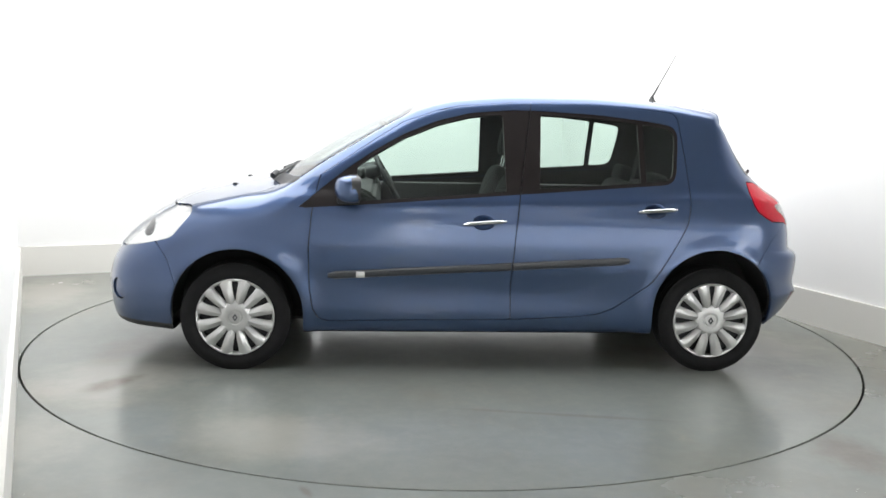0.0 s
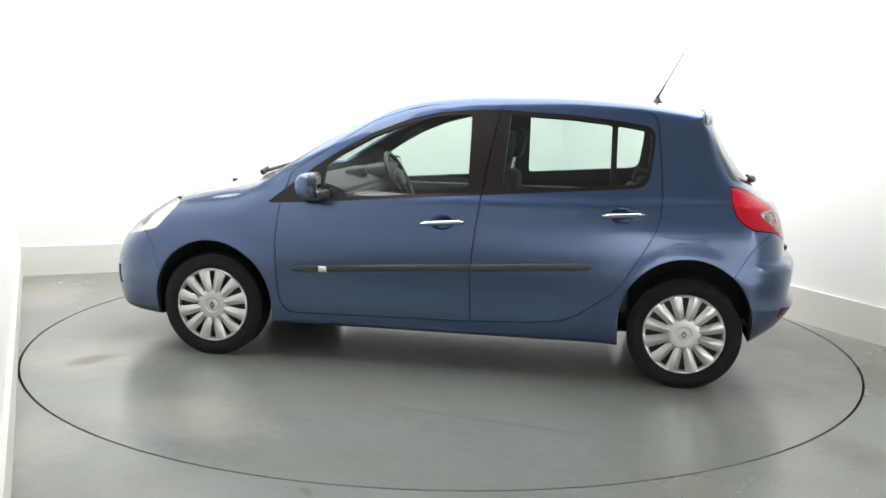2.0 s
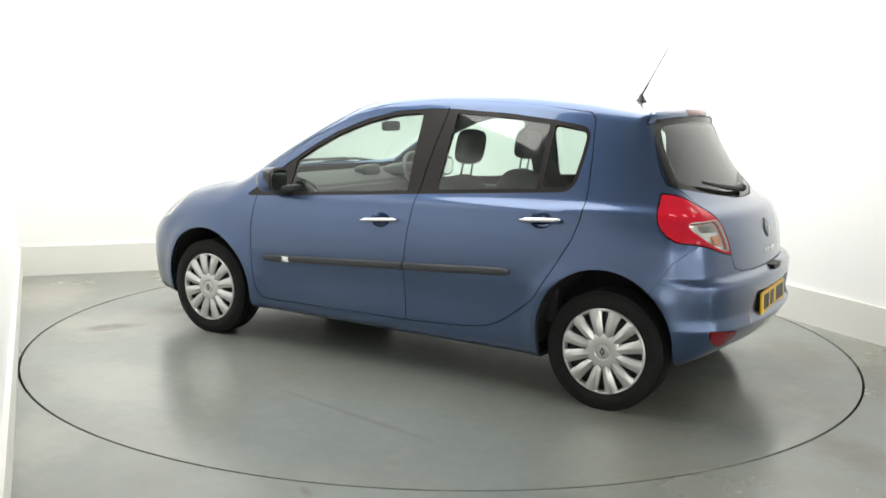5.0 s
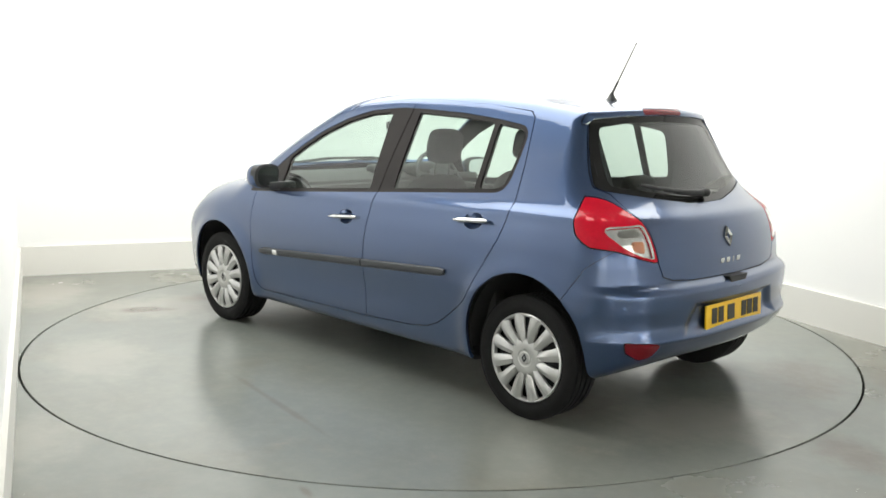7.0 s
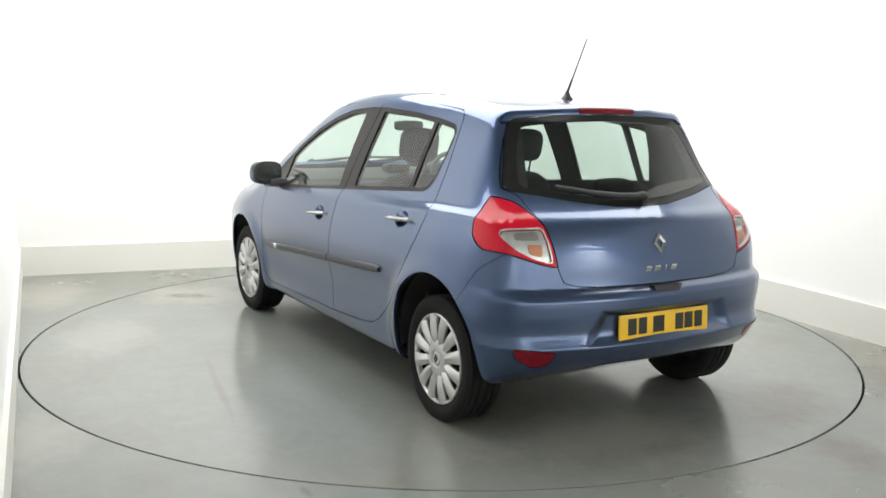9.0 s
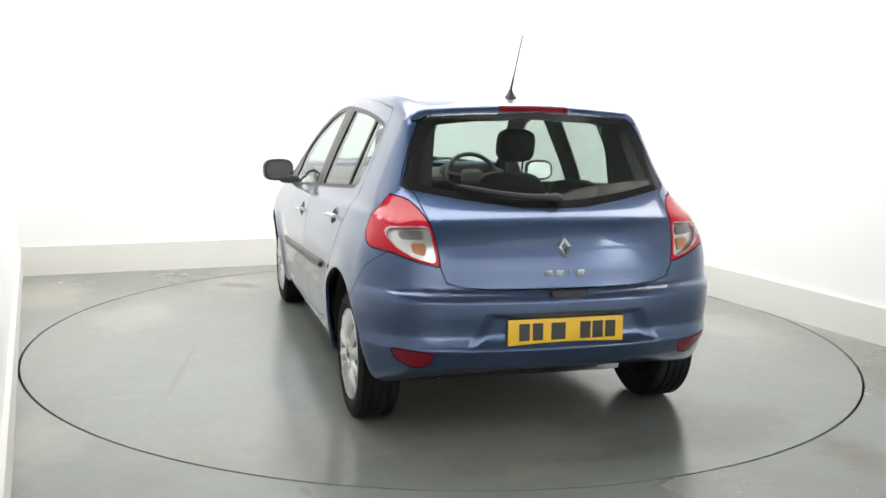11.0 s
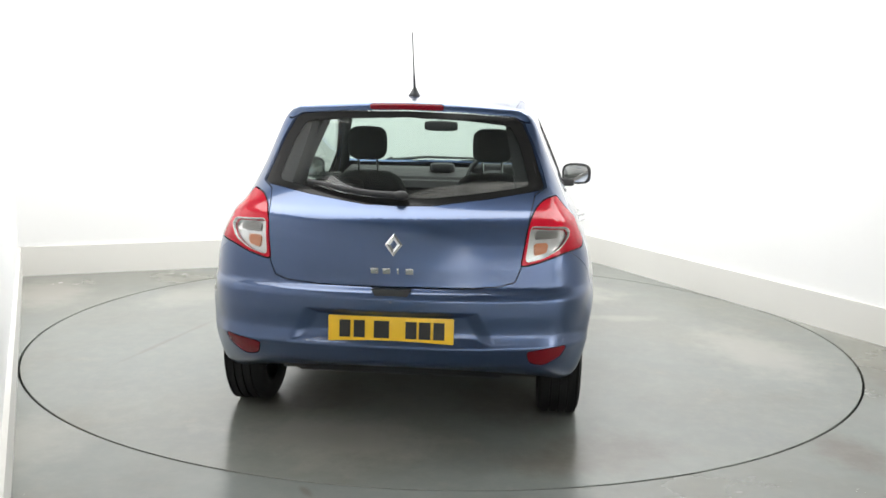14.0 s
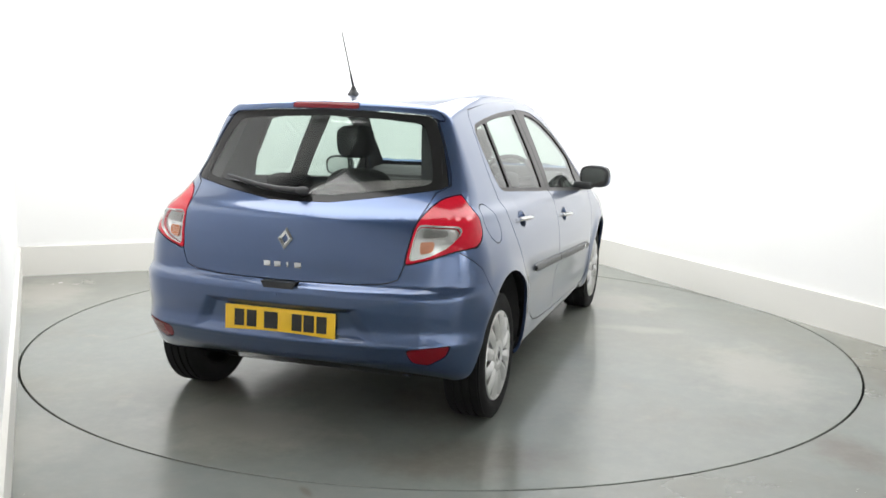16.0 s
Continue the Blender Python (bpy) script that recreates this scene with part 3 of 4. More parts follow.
def arch_field(spec):
    cx, cz, r = spec

    def f(P):
        d = np.where(P[:, 2] > cz, np.hypot(P[:, 0] - cx, P[:, 2] - cz), np.abs(P[:, 0] - cx) + 0.02 * (cz - P[:, 2]))
        return np.maximum(d - r, 0.46 - P[:, 1])
    return f


def body_panels(car):
    P, N, T = march()
    fn = np.cross(P[T[:, 1]] - P[T[:, 0]], P[T[:, 2]] - P[T[:, 0]])
    if (fn * N[T].mean(1)).sum() < 0:
        T = T[:, ::-1]
    m = (P, N, T)
    for spec in (ARCH_F, ARCH_R):
        _, m = take(m, arch_field(spec), 0)
    under, m = take(m, lambda q: q[:, 2] - 0.212, 0)
    skin("underbody", under, UNDER, car, "black underbody")

    # glass openings
    dlo, m = take(m, side_poly(rounded(DLO, 0.02)), 0)
    screen_poly = [(1.10, -.1), (1.085, .2), (1.06, .37), (.99, .610), (.945, .695), (.65, .648), (.375, .570), (.345, .46), (.325, .2), (.32, -.1)]
    screen, m = take(m, top_poly(screen_poly), 0)
    glass_poly = [(-.1, .996), (.145, 1.000), (.389, 1.031), (.598, 1.064), (.625, 1.078), (.608, 1.13), (.563, 1.26), (.517, 1.354), (.485, 1.376), (.290, 1.389), (-.1, 1.398)]
    back, m = take(m, rear_poly(glass_poly), 0.002)
    inner = m

    # lamps
    lamp_rear = rear_poly(rounded([(.660, 1.041), (.615, 1.026), (.578, .985), (.554, .925), (.528, .763), (.61, .783), (.72, .822), (1, .87), (1, 1.048)], .022))
    lamp_side = side_poly([(-1.50, 1.09), (-1.484, 1.040), (-1.488, .985), (-1.499, .930), (-1.520, .889), (-1.562, .856), (-1.625, .824), (-1.70, .798), (-1.80, .75), (-2.2, .71), (-2.2, 1.09)])
    lamp, m = take(m, both(lamp_rear, lamp_side), 0.003)
    head, m = take(m, both(side_poly(rounded([(1.535, .868), (1.52, .835), (1.62, .71), (1.72, .683), (1.92, .635), (2.2, .60), (2.2, .82), (1.93, .765), (1.815, .80), (1.70, .845)], .02)),
                           lambda q: 0.36 + 0.5 * (q[:, 2] - 0.62) - q[:, 1]), 0.003)
    # panels
    gate, m = take(m, rear_poly([(-.1, .673), (.32, .675), (.45, .685), (.507, .703), (.530, .761), (.560, .957), (.583, 1.048), (.632, 1.076), (.614, 1.14), (.569, 1.26), (.522, 1.358),
                                 (.480, 1.370), (.290, 1.380), (-.1, 1.390)]))
    spoiler, m = take(m, both(rear_poly([(-.1, 1.380), (.285, 1.370), (.488, 1.360), (.55, 1.350), (.59, 1.37), (.57, 1.44), (-.1, 1.48)]), lambda q: q[:, 0] + 1.352), 0.002)
    bumper, m = take(m, side_poly([(-1.3, 0), (-1.3, .30), (-1.475, .545), (-1.60, .745), (-1.70, .83), (-2.2, .83), (-2.2, 0)]), 0.0012)
    nose, m = take(m, side_poly([(1.58, 0), (1.585, .42), (1.64, .60), (1.70, .688), (1.92, .638), (2.05, .665), (2.3, .70), (2.3, 0)]), 0.0012)
    bonnet, m = take(m, top_poly([(1.175, -.1), (1.165, .2), (1.135, .39), (1.065, .635), (1.3, .672), (1.6, .65), (1.80, .56), (1.96, .34), (2.03, -.1)]))
    cowl, m = take(m, top_poly([(1.102, -.1), (1.087, .2), (1.062, .37), (.992, .612), (.947, .697), (.98, .718), (1.06, .637), (1.132, .39), (1.162, .2), (1.172, -.1)]), 0)
    roof, m = take(m, both(top_poly([(.322, -.1), (.327, .2), (.347, .46), (.36, .50), (.1, .525), (-.5, .527), (-1.0, .515), (-1.35, .485), (-1.35, -.1)]), lambda q: 1.3 - q[:, 2]), 0.0008)
    fine = lambda P: GAP * np.where(P[:, 0] > 0.2, 0.5 + 0.5 * (P[:, 2] < 1.05), np.clip((1.435 - P[:, 2]) / 0.03, 0.15, 1))
    door_f, m = take(m, side_poly(DOOR_F), fine)
    door_r, m = take(m, side_poly(DOOR_R), fine)
    _, door_f = take(door_f, side_poly(cup_outline(*HANDLES["front_door"])), 0)
    _, door_r = take(door_r, side_poly(cup_outline(*HANDLES["rear_door"])), 0)
    fender, m = take(m, side_poly([(.905, .20), (.905, .68), (.889, .862), (.873, .94), (.852, 1.04), (.90, 1.075), (1.2, 1.10), (2.2, 1.0), (2.2, .20)]), 0.0)

    # panes of the side windows
    inset = lambda q: side_poly(rounded(DLO, 0.02))(q) + 0.020
    pane_f, trim = take(dlo, both(inset, side_poly([(.665, .70), (.640, 1.30), (-.128, 1.50), (-.150, .80)])), 0)
    pane_r, trim = take(trim, both(inset, side_poly([(-.316, .80), (-.346, 1.50), (-.875, 1.5), (-.880, .80)])), 0)
    pane_q, trim = take(trim, both(inset, side_poly([(-.910, .80), (-.905, 1.5), (-1.3, 1.5), (-1.3, .80)])), 0)
    trim_f, trim_r = take(trim, side_poly([(1.2, 0)] + B_LINE + [(-.30, 1.6), (1.2, 1.6)]), 0.003)
    flap_poly = [(-1.385 + .082 * math.cos(a), .910 + .084 * math.sin(a)) for a in np.linspace(0, 2 * math.pi, 24, endpoint=False)]

    for s in (1, -1):
        df = skin("front_door", door_f, PAINT, car, "", s)
        dr = skin("rear_door", door_r, PAINT, car, "", s)
        skin("window_frame", trim_f, BLACK_TRIM, df, "black gloss window surround", s, depth=0.012, lift=-0.003)
        skin("window_frame", trim_r, BLACK_TRIM, dr, "black gloss window surround", s, depth=0.012, lift=-0.003)
        for pane, door in ((pane_f, df), (pane_r, dr), (pane_q, dr)):
            skin("window_glass", pane, GLASS, door, "green-tinted window glass", s, depth=0.0, lift=-0.009).visible_shadow = False
        skin("front_wing", fender, PAINT, car, "", s)
        rest = m
        if s < 0:
            flap, rest = take(m, side_poly(flap_poly), 0.002)
            skin("fuel_flap", flap, PAINT, car, "round blue fuel filler flap", s)
        skin("body_side", rest, PAINT, car, "", s)
        clear_poly_l = lambda q: poly_field(q[:, 1], q[:, 2], rounded([(.566, .930), (.722, .922), (.738, .896), (.700, .842), (.630, .802), (.546, .780)], .022))
        clear, red = take(lamp, clear_poly_l, 0)
        window, edge = take(clear, lambda q: clear_poly_l(q) + 0.0022, 0)
        tl = skin("tail_lamp", red, RED_LENS, car, "red and clear wrap-round tail lamp", s, depth=0.03)
        skin("lamp_border", edge, REFLECTOR, tl, "silver border of the clear lens", s, depth=0.012, lift=0.0015)
        skin("clear_lens", window, LENS, tl, "clear lower lamp lens", s, depth=0.0)
        skin("reflector", window, REFLECTOR, tl, "silvered lamp reflector", s, depth=0.02, lift=-0.022)
        bulb, _ = take(window, lambda q: poly_field(q[:, 1], q[:, 2], rounded([(.584, .864), (.646, .866), (.640, .824), (.588, .810)], .012)), 0)
        skin("indicator_bulb", bulb, AMBER, tl, "amber indicator bulb", s, depth=0.01, lift=-0.012)
        cup, _ = take(window, lambda q: poly_field(q[:, 1], q[:, 2], rounded([(.590, .917), (.690, .912), (.690, .884), (.590, .880)], .012)), 0)
        skin("reversing_bulb", cup, SOCKET, tl, "dark reversing lamp socket", s, depth=0.01, lift=-0.014)
        hl = skin("headlamp", head, LENS, car, "clear headlamp lens", s, depth=0.0)
        skin("reflector", head, REFLECTOR, hl, "bright silvered headlamp bowl", s, depth=0.0, lift=-0.010)
        lampcup, _ = take(head, side_poly([(1.77 + .034 * math.cos(a), .742 + .034 * math.sin(a)) for a in np.linspace(0, 2 * math.pi, 20, endpoint=False)]), 0)
        skin("indicator_cup", lampcup, TRIM_IN, hl, "grey cup inside the headlamp", s, depth=0.01, lift=-0.007)
    skin("bonnet", bonnet, PAINT, car)
    skin("roof_panel", roof, PAINT, car)
    skin("tailgate", gate, PAINT, car)
    fog, bumper = take(bumper, rear_poly(rounded([(.735, .438), (.64, .430), (.562, .418), (.574, .368), (.59, .354), (.64, .346), (.71, .386)], .015)), 0.002)
    tail = skin("rear_bumper", bumper, PAINT, car)
    for s in (1, -1):
        skin("fog_lamp", fog, FOG_RED, tail, "dark red rear fog lamp", s)
    grille, nose = take(nose, front_poly(rounded([(-.2, .265), (.46, .275), (.40, .40), (-.2, .41)], .03)), 0.002)
    fog_f, nose = take(nose, front_poly([(.635 + .055 * math.cos(a), .405 + .055 * math.sin(a)) for a in np.linspace(0, 2 * math.pi, 24, endpoint=False)]), 0.002)
    lip, nose = take(nose, lambda q: q[:, 2] - 0.243, 0)
    fb = skin("front_bumper", nose, PAINT, car)
    skin("lower_grille", grille, BLACK_PLASTIC, fb, "black lower grille", 0, lift=-0.012)
    skin("bumper_lip", lip, BLACK_PLASTIC, fb, "black lower lip", 0)
    for s in (1, -1):
        skin("front_fog_lamp", fog_f, PAINT, fb, "round fog lamp blank in body blue", s, depth=0.02, lift=-0.010)
    skin("cowl", cowl, BLACK_PLASTIC, car, "black plastic windscreen cowl")
    brake, spoiler = take(spoiler, rear_poly([(-.2, 1.4015), (.166, 1.3975), (.166, 1.424), (-.2, 1.4285)]), 0.001)
    sp = skin("roof_spoiler", spoiler, PAINT, car, "", 0, depth=0.03, lift=0.003)
    skin("brake_light", brake, FOG_RED, sp, "dark red high-level brake light", 0, depth=0.02, lift=0.003)
    skin("windscreen", screen, GLASS, car, "green-tinted windscreen", 0, depth=0.0, lift=-0.003).visible_shadow = False
    # black band round the rear glass
    clear_poly = [(-.1, 1.026), (.145, 1.030), (.385, 1.058), (.560, 1.084), (.540, 1.16), (.512, 1.25), (.470, 1.334), (.44, 1.347), (.285, 1.359), (-.1, 1.369)]
    pane, band = take(back, rear_poly(rounded(clear_poly, .03)), 0)
    rg = skin("rear_window", pane, REAR_GLASS, car, "dark tinted rear window glass", 0, depth=0.0, lift=-0.004)
    # dust that the wiper leaves beside its sweep
    dusty, _ = take(pane, rear_poly([(.02, 1.0), (.05, 1.045), (.12, 1.066), (.20, 1.079), (.30, 1.090), (.42, 1.098), (.54, 1.100), (.66, 1.09), (.66, 1.0)]), 0)
    skin("dust_film", dusty, DUST, rg, "pale dust beside the swept glass", -1, depth=0.0, lift=-0.001)
    rg.visible_shadow = False
    skin("window_band", band, FRIT, rg, "black printed glass edge", 0, depth=0.012, lift=-0.003)
    # inner lining of the cabin
    for s in (1, -1):
        skin("pillar_lining", trim, TRIM_IN, car, "dark inner pillar trim", s, depth=0.0, lift=-0.028)
    skin("cabin_lining", inner, TRIM_IN, car, "grey cabin lining", 0, depth=0.0, lift=-0.032)
    return sp


def sit(x, z, side, lift=0.0):
    """A point on the side of the body and its outward normal."""
    p = np.array([[x, float(half_width(np.array(x), np.array(z))), z]])
    n = gradient(p)[0]
    q = p[0] + n * lift
    return Vector((q[0], q[1] * side, q[2])), Vector((n[0], n[1] * side, n[2]))


def strip(name, pts, widths, height, side, mat, parent, label=""):
    """A raised bar that follows the body side through (x, z) points."""
    bm = bmesh.new()
    rows = []
    for (x, z), w in zip(pts, widths):
        p, n = sit(x, z, side)
        up = Vector((0, 0, 1)) - n * n.z
        up.normalize()
        rows.append([bm.verts.new(p + up * (w * a) + n * (height * b)) for a, b in ((0.5, -0.3), (0.5, 0.45), (0.38, 0.85), (0.1, 1.0), (-0.15, 1.0), (-0.40, 0.8), (-0.5, 0.4), (-0.5, -0.3))])
    for a, b in zip(rows, rows[1:]):
        for i in range(len(a) - 1):
            bm.faces.new((a[i], a[i + 1], b[i + 1], b[i]))
    bm.faces.new(rows[0])
    bm.faces.new(rows[-1][::-1])
    bmesh.ops.recalc_face_normals(bm, faces=bm.faces[:])
    return part(name, bm, mat, parent, label)


def line(a, b, n):
    return [(a[0] + (b[0] - a[0]) * i / (n - 1), a[1] + (b[1] - a[1]) * i / (n - 1)) for i in range(n)]


def door_fittings(car, side):
    doors = [o for o in car.children if o.name.split(".")[0] in ("front_door", "rear_door")]
    doors = {o.name.split(".")[0]: o for o in doors if (np.mean([v.co.y for v in list(o.data.vertices)[:50]]) > 0) == (side > 0)}
    for key, ((x0, z0), (x1, z1)) in HANDLES.items():
        # bowl behind the handle
        bm = bmesh.new()
        rings = []
        for k, lift in ((1.04, -0.002), (0.96, -0.005), (0.85, -0.016), (0.6, -0.026), (0.25, -0.030)):
            rings.append([bm.verts.new(sit(x, z, side, lift)[0]) for x, z in cup_outline((x0, z0), (x1, z1), k)])
        for p, q in zip(rings, rings[1:]):
            for i in range(28):
                bm.faces.new((p[i], p[(i + 1) % 28], q[(i + 1) % 28], q[i]))
        bm.faces.new(rings[-1])
        bmesh.ops.recalc_face_normals(bm, faces=bm.faces[:])
        if side * sum(f.normal.y for f in bm.faces) < 0:
            bmesh.ops.reverse_faces(bm, faces=bm.faces[:])
        part("handle_cup", bm, PAINT, doors[key], "blue finger recess")
        n_p = 15
        pts = line((x0, z0), (x1, z1), n_p)
        ws = [0.024 * min(1, 0.55 + 1.4 * math.sin(math.pi * i / (n_p - 1))) for i in range(n_p)]
        strip("door_handle", pts, ws, 0.034, side, CHROME, doors[key], "chrome pull handle")
    a, b = (0.797, 0.527), (-0.803, 0.622)
    cut = -0.176
    t = (a[0] - cut) / (a[0] - b[0])
    mid = (cut, a[1] + (b[1] - a[1]) * t)
    p1, p2 = line(a, (mid[0] + 0.004, mid[1]), 24), line((mid[0] - 0.004, mid[1]), b, 18)
    strip("side_moulding", p1, [0.024] + [0.041] * 23, 0.016, side, MOULDING, doors["front_door"], "black rubbing strip")
    strip("side_moulding", p2, [0.041] * 17 + [0.024], 0.016, side, MOULDING, doors["rear_door"], "black rubbing strip")
    z = a[1] + (b[1] - a[1]) * ((a[0] - 0.625) / (a[0] - b[0]))
    strip("badge", line((0.648, z - 0.001), (0.603, z + 0.001), 3), [0.038] * 3, 0.0185, side, REFLECTOR, doors["front_door"], "small silver badge")
    return doors


def door_mirror(door, side):
    """Wing mirror: a rounded shell, its foot and the glass that looks back."""
    bm = bmesh.new()
    bmesh.ops.create_uvsphere(bm, u_segments=28, v_segments=18, radius=1.0)
    for v in bm.verts:
        x, y, z = v.co
        sq = lambda c, p: math.copysign(abs(c) ** p, c)
        x = sq(x, 0.85) if x > 0 else max(x, -0.28)
        v.co = (x * 0.088, sq(y, 0.72) * 0.096 * (1 - 0.08 * z), sq(z, 0.75) * 0.069 * (1 + 0.12 * y * side))
    at = pose(0.672, 0.905 * side, 0.990, 0, 0, 10 * side)
    shell = part("mirror_shell", bm, PAINT, door, "blue door mirror", at=at)
    bm = bmesh.new()
    poly = [(0.081 * math.copysign(abs(math.cos(a)) ** 0.65, math.cos(a)), 0.056 * math.copysign(abs(math.sin(a)) ** 0.65, math.sin(a))) for a in np.linspace(0, 2 * math.pi, 28, endpoint=False)]
    prism(bm, poly, -0.0375, -0.032, (1, 2, 0))
    part("mirror_glass", bm, MIRROR, shell, "mirror glass", smooth=False)
    bm = bmesh.new()
    poly = [(c[0] * 1.18, c[1] * 1.24) for c in poly]
    prism(bm, poly, -0.036, 0.018, (1, 2, 0))
    bmesh.ops.bevel(bm, geom=bm.edges[:], offset=0.006, segments=2, affect="EDGES")
    part("mirror_frame", bm, BLACK_PLASTIC, shell, "black mirror surround")
    bm = bmesh.new()
    box(bm, (0.63, 0.70 * side if side > 0 else -0.89, 0.905), (0.75, 0.89 if side > 0 else -0.70, 0.955), bevel=0.018)
    part("mirror_foot", bm, BLACK_PLASTIC, door, "black mirror foot")


def wheel(car, x, side):
    hub = new("wheel", None)
    hub.parent = car
    hub.matrix_basis = pose(x, 0.818 * side, AXLE_Z, 0, 0, 0 if side > 0 else 180)
    # outward is +y in the wheel's own space
    R, r = 0.289, 0.207
    prof = [(r - 0.012, -0.165), (r + 0.004, -0.178), (r + 0.04, -0.186), (R - 0.022, -0.184), (R - 0.006, -0.172)]
    for k in range(4):
        c = -0.150 + 0.0375 * k + 0.002
        prof += [(R, c - 0.012), (R, c + 0.012), (R - 0.008, c + 0.0135), (R - 0.008, c + 0.0225), (R, c + 0.024)]
    prof += [(R - 0.006, -0.012), (R - 0.022, -0.001), (R - 0.045, 0.004), (r + 0.022, 0.001), (r + 0.006, -0.006), (r - 0.004, -0.012), (r - 0.012, -0.02)]
    prof = [(a, b - 0.003) for a, b in prof]
    bm = bmesh.new()
    lathe(bm, prof, 72)
    bmesh.ops.recalc_face_normals(bm, faces=bm.faces[:])
    part("tyre", bm, RUBBER, hub, "black road tyre")
    bm = bmesh.new()
    rings = lathe(bm, [(0.20, -0.16), (0.195, -0.10), (0.19, -0.045), (0.12, -0.04), (0.001, -0.035)], 48)
    bmesh.ops.recalc_face_normals(bm, faces=bm.faces[:])
    part("steel_wheel", bm, STEEL, hub, "dark steel wheel behind the cover")
    # cover: rim band, hub dish and twelve flared spokes
    bm = bmesh.new()
    lathe(bm, [(0.2085, -0.022), (0.2075, -0.008), (0.203, -0.004), (0.197, -0.006), (0.192, -0.014), (0.190, -0.03)], 72)
    lathe(bm, [(0.092, -0.03), (0.089, -0.014), (0.078, -0.006), (0.060, -0.003), (0.042, -0.004), (0.038, -0.008), (0.030, -0.008), (0.026, -0.003), (0.0005, -0.002)], 48)
    bmesh.ops.recalc_face_normals(bm, faces=bm.faces[:])
    part("wheel_cover", bm, COVER, hub, "silver plastic wheel cover")
    bm = bmesh.new()
    rows = []
    for rr, w, y in ((0.070, 0.0165, -0.009), (0.084, 0.0195, -0.005), (0.105, 0.0240, -0.001), (0.135, 0.0270, 0.001), (0.165, 0.0292, 0.0), (0.184, 0.0320, -0.003), (0.203, 0.0400, -0.007)):
        row = []
        for s, dy in ((-1, -0.020), (-1, -0.009), (-0.72, -0.002), (0, 0.005), (0.72, -0.002), (1, -0.009), (1, -0.020)):
            da = s * w / rr * 0.98
            row.append(bm.verts.new((rr * math.cos(da), y + dy, rr * math.sin(da))))
        rows.append(row)
    for a, b in zip(rows, rows[1:]):
        for i in range(6):
            bm.faces.new((a[i], a[i + 1], b[i + 1], b[i]))
    bmesh.ops.recalc_face_normals(bm, faces=bm.faces[:])
    first = part("spoke", bm, COVER, hub, at=pose(0, 0, 0, 0, 15, 0))
    for k in range(1, 12):
        o = new("spoke", first.data)
        o.parent = hub
        o.matrix_basis = pose(0, 0, 0, 0, 15 + 30 * k, 0)
    bm = bmesh.new()
    poly = [(0.0, 0.021), (0.014, 0.0), (0.0, -0.021), (-0.014, 0.0)]
    hole = 0.45
    ring0 = [bm.verts.new((u, 0.0005, v)) for u, v in poly]
    ring1 = [bm.verts.new((u * hole, 0.0005, v * hole)) for u, v in poly]
    for i in range(4):
        j = (i + 1) % 4
        bm.faces.new((ring0[i], ring0[j], ring1[j], ring1[i]))
    bmesh.ops.recalc_face_normals(bm, faces=bm.faces[:])
    ext = bmesh.ops.extrude_face_region(bm, geom=bm.faces[:])
    bmesh.ops.translate(bm, vec=(0, -0.004, 0), verts=[v for v in ext["geom"] if isinstance(v, bmesh.types.BMVert)])
    part("hub_badge", bm, MOULDING, hub, "grey diamond on the hub", smooth=False)


def arch_liner(car, spec, side):
    cx, cz, r = spec
    bm = bmesh.new()
    n, rows = 24, []
    def tuck(x, y, z):
        """Keep the liner inside the skin."""
        return Vector((x, min(y, float(half_width(np.array(x), np.array(z))) - 0.030) * side, z))

    for y in (0.822, 0.785, 0.44):
        rr = r + (0.010 if y < 0.80 else 0.003)
        row = [bm.verts.new(tuck(cx + rr, y, 0.27))]
        row += [bm.verts.new(tuck(cx + rr * math.cos(math.pi * i / n), y, cz + rr * math.sin(math.pi * i / n))) for i in range(n + 1)]
        row += [bm.verts.new(tuck(cx - rr, y, 0.25 if cx > 0 else 0.31))]
        rows.append(row)
    for p, q in zip(rows, rows[1:]):
        for i in range(len(p) - 1):
            bm.faces.new((p[i], p[i + 1], q[i + 1], q[i]))
    bm.faces.new(rows[-1])
    bmesh.ops.recalc_face_normals(bm, faces=bm.faces[:])
    part("wheel_arch_liner", bm, UNDER, car, "black wheel arch liner")


def on_rear(y, z, lift=0.0):
    """A point on the tail of the body."""
    x = float(rear(np.array(abs(y)), np.array(z)))
    p = np.array([[x, y, z]])
    n = gradient(p)[0]
    return Vector(p[0] + n * lift), Vector(n)


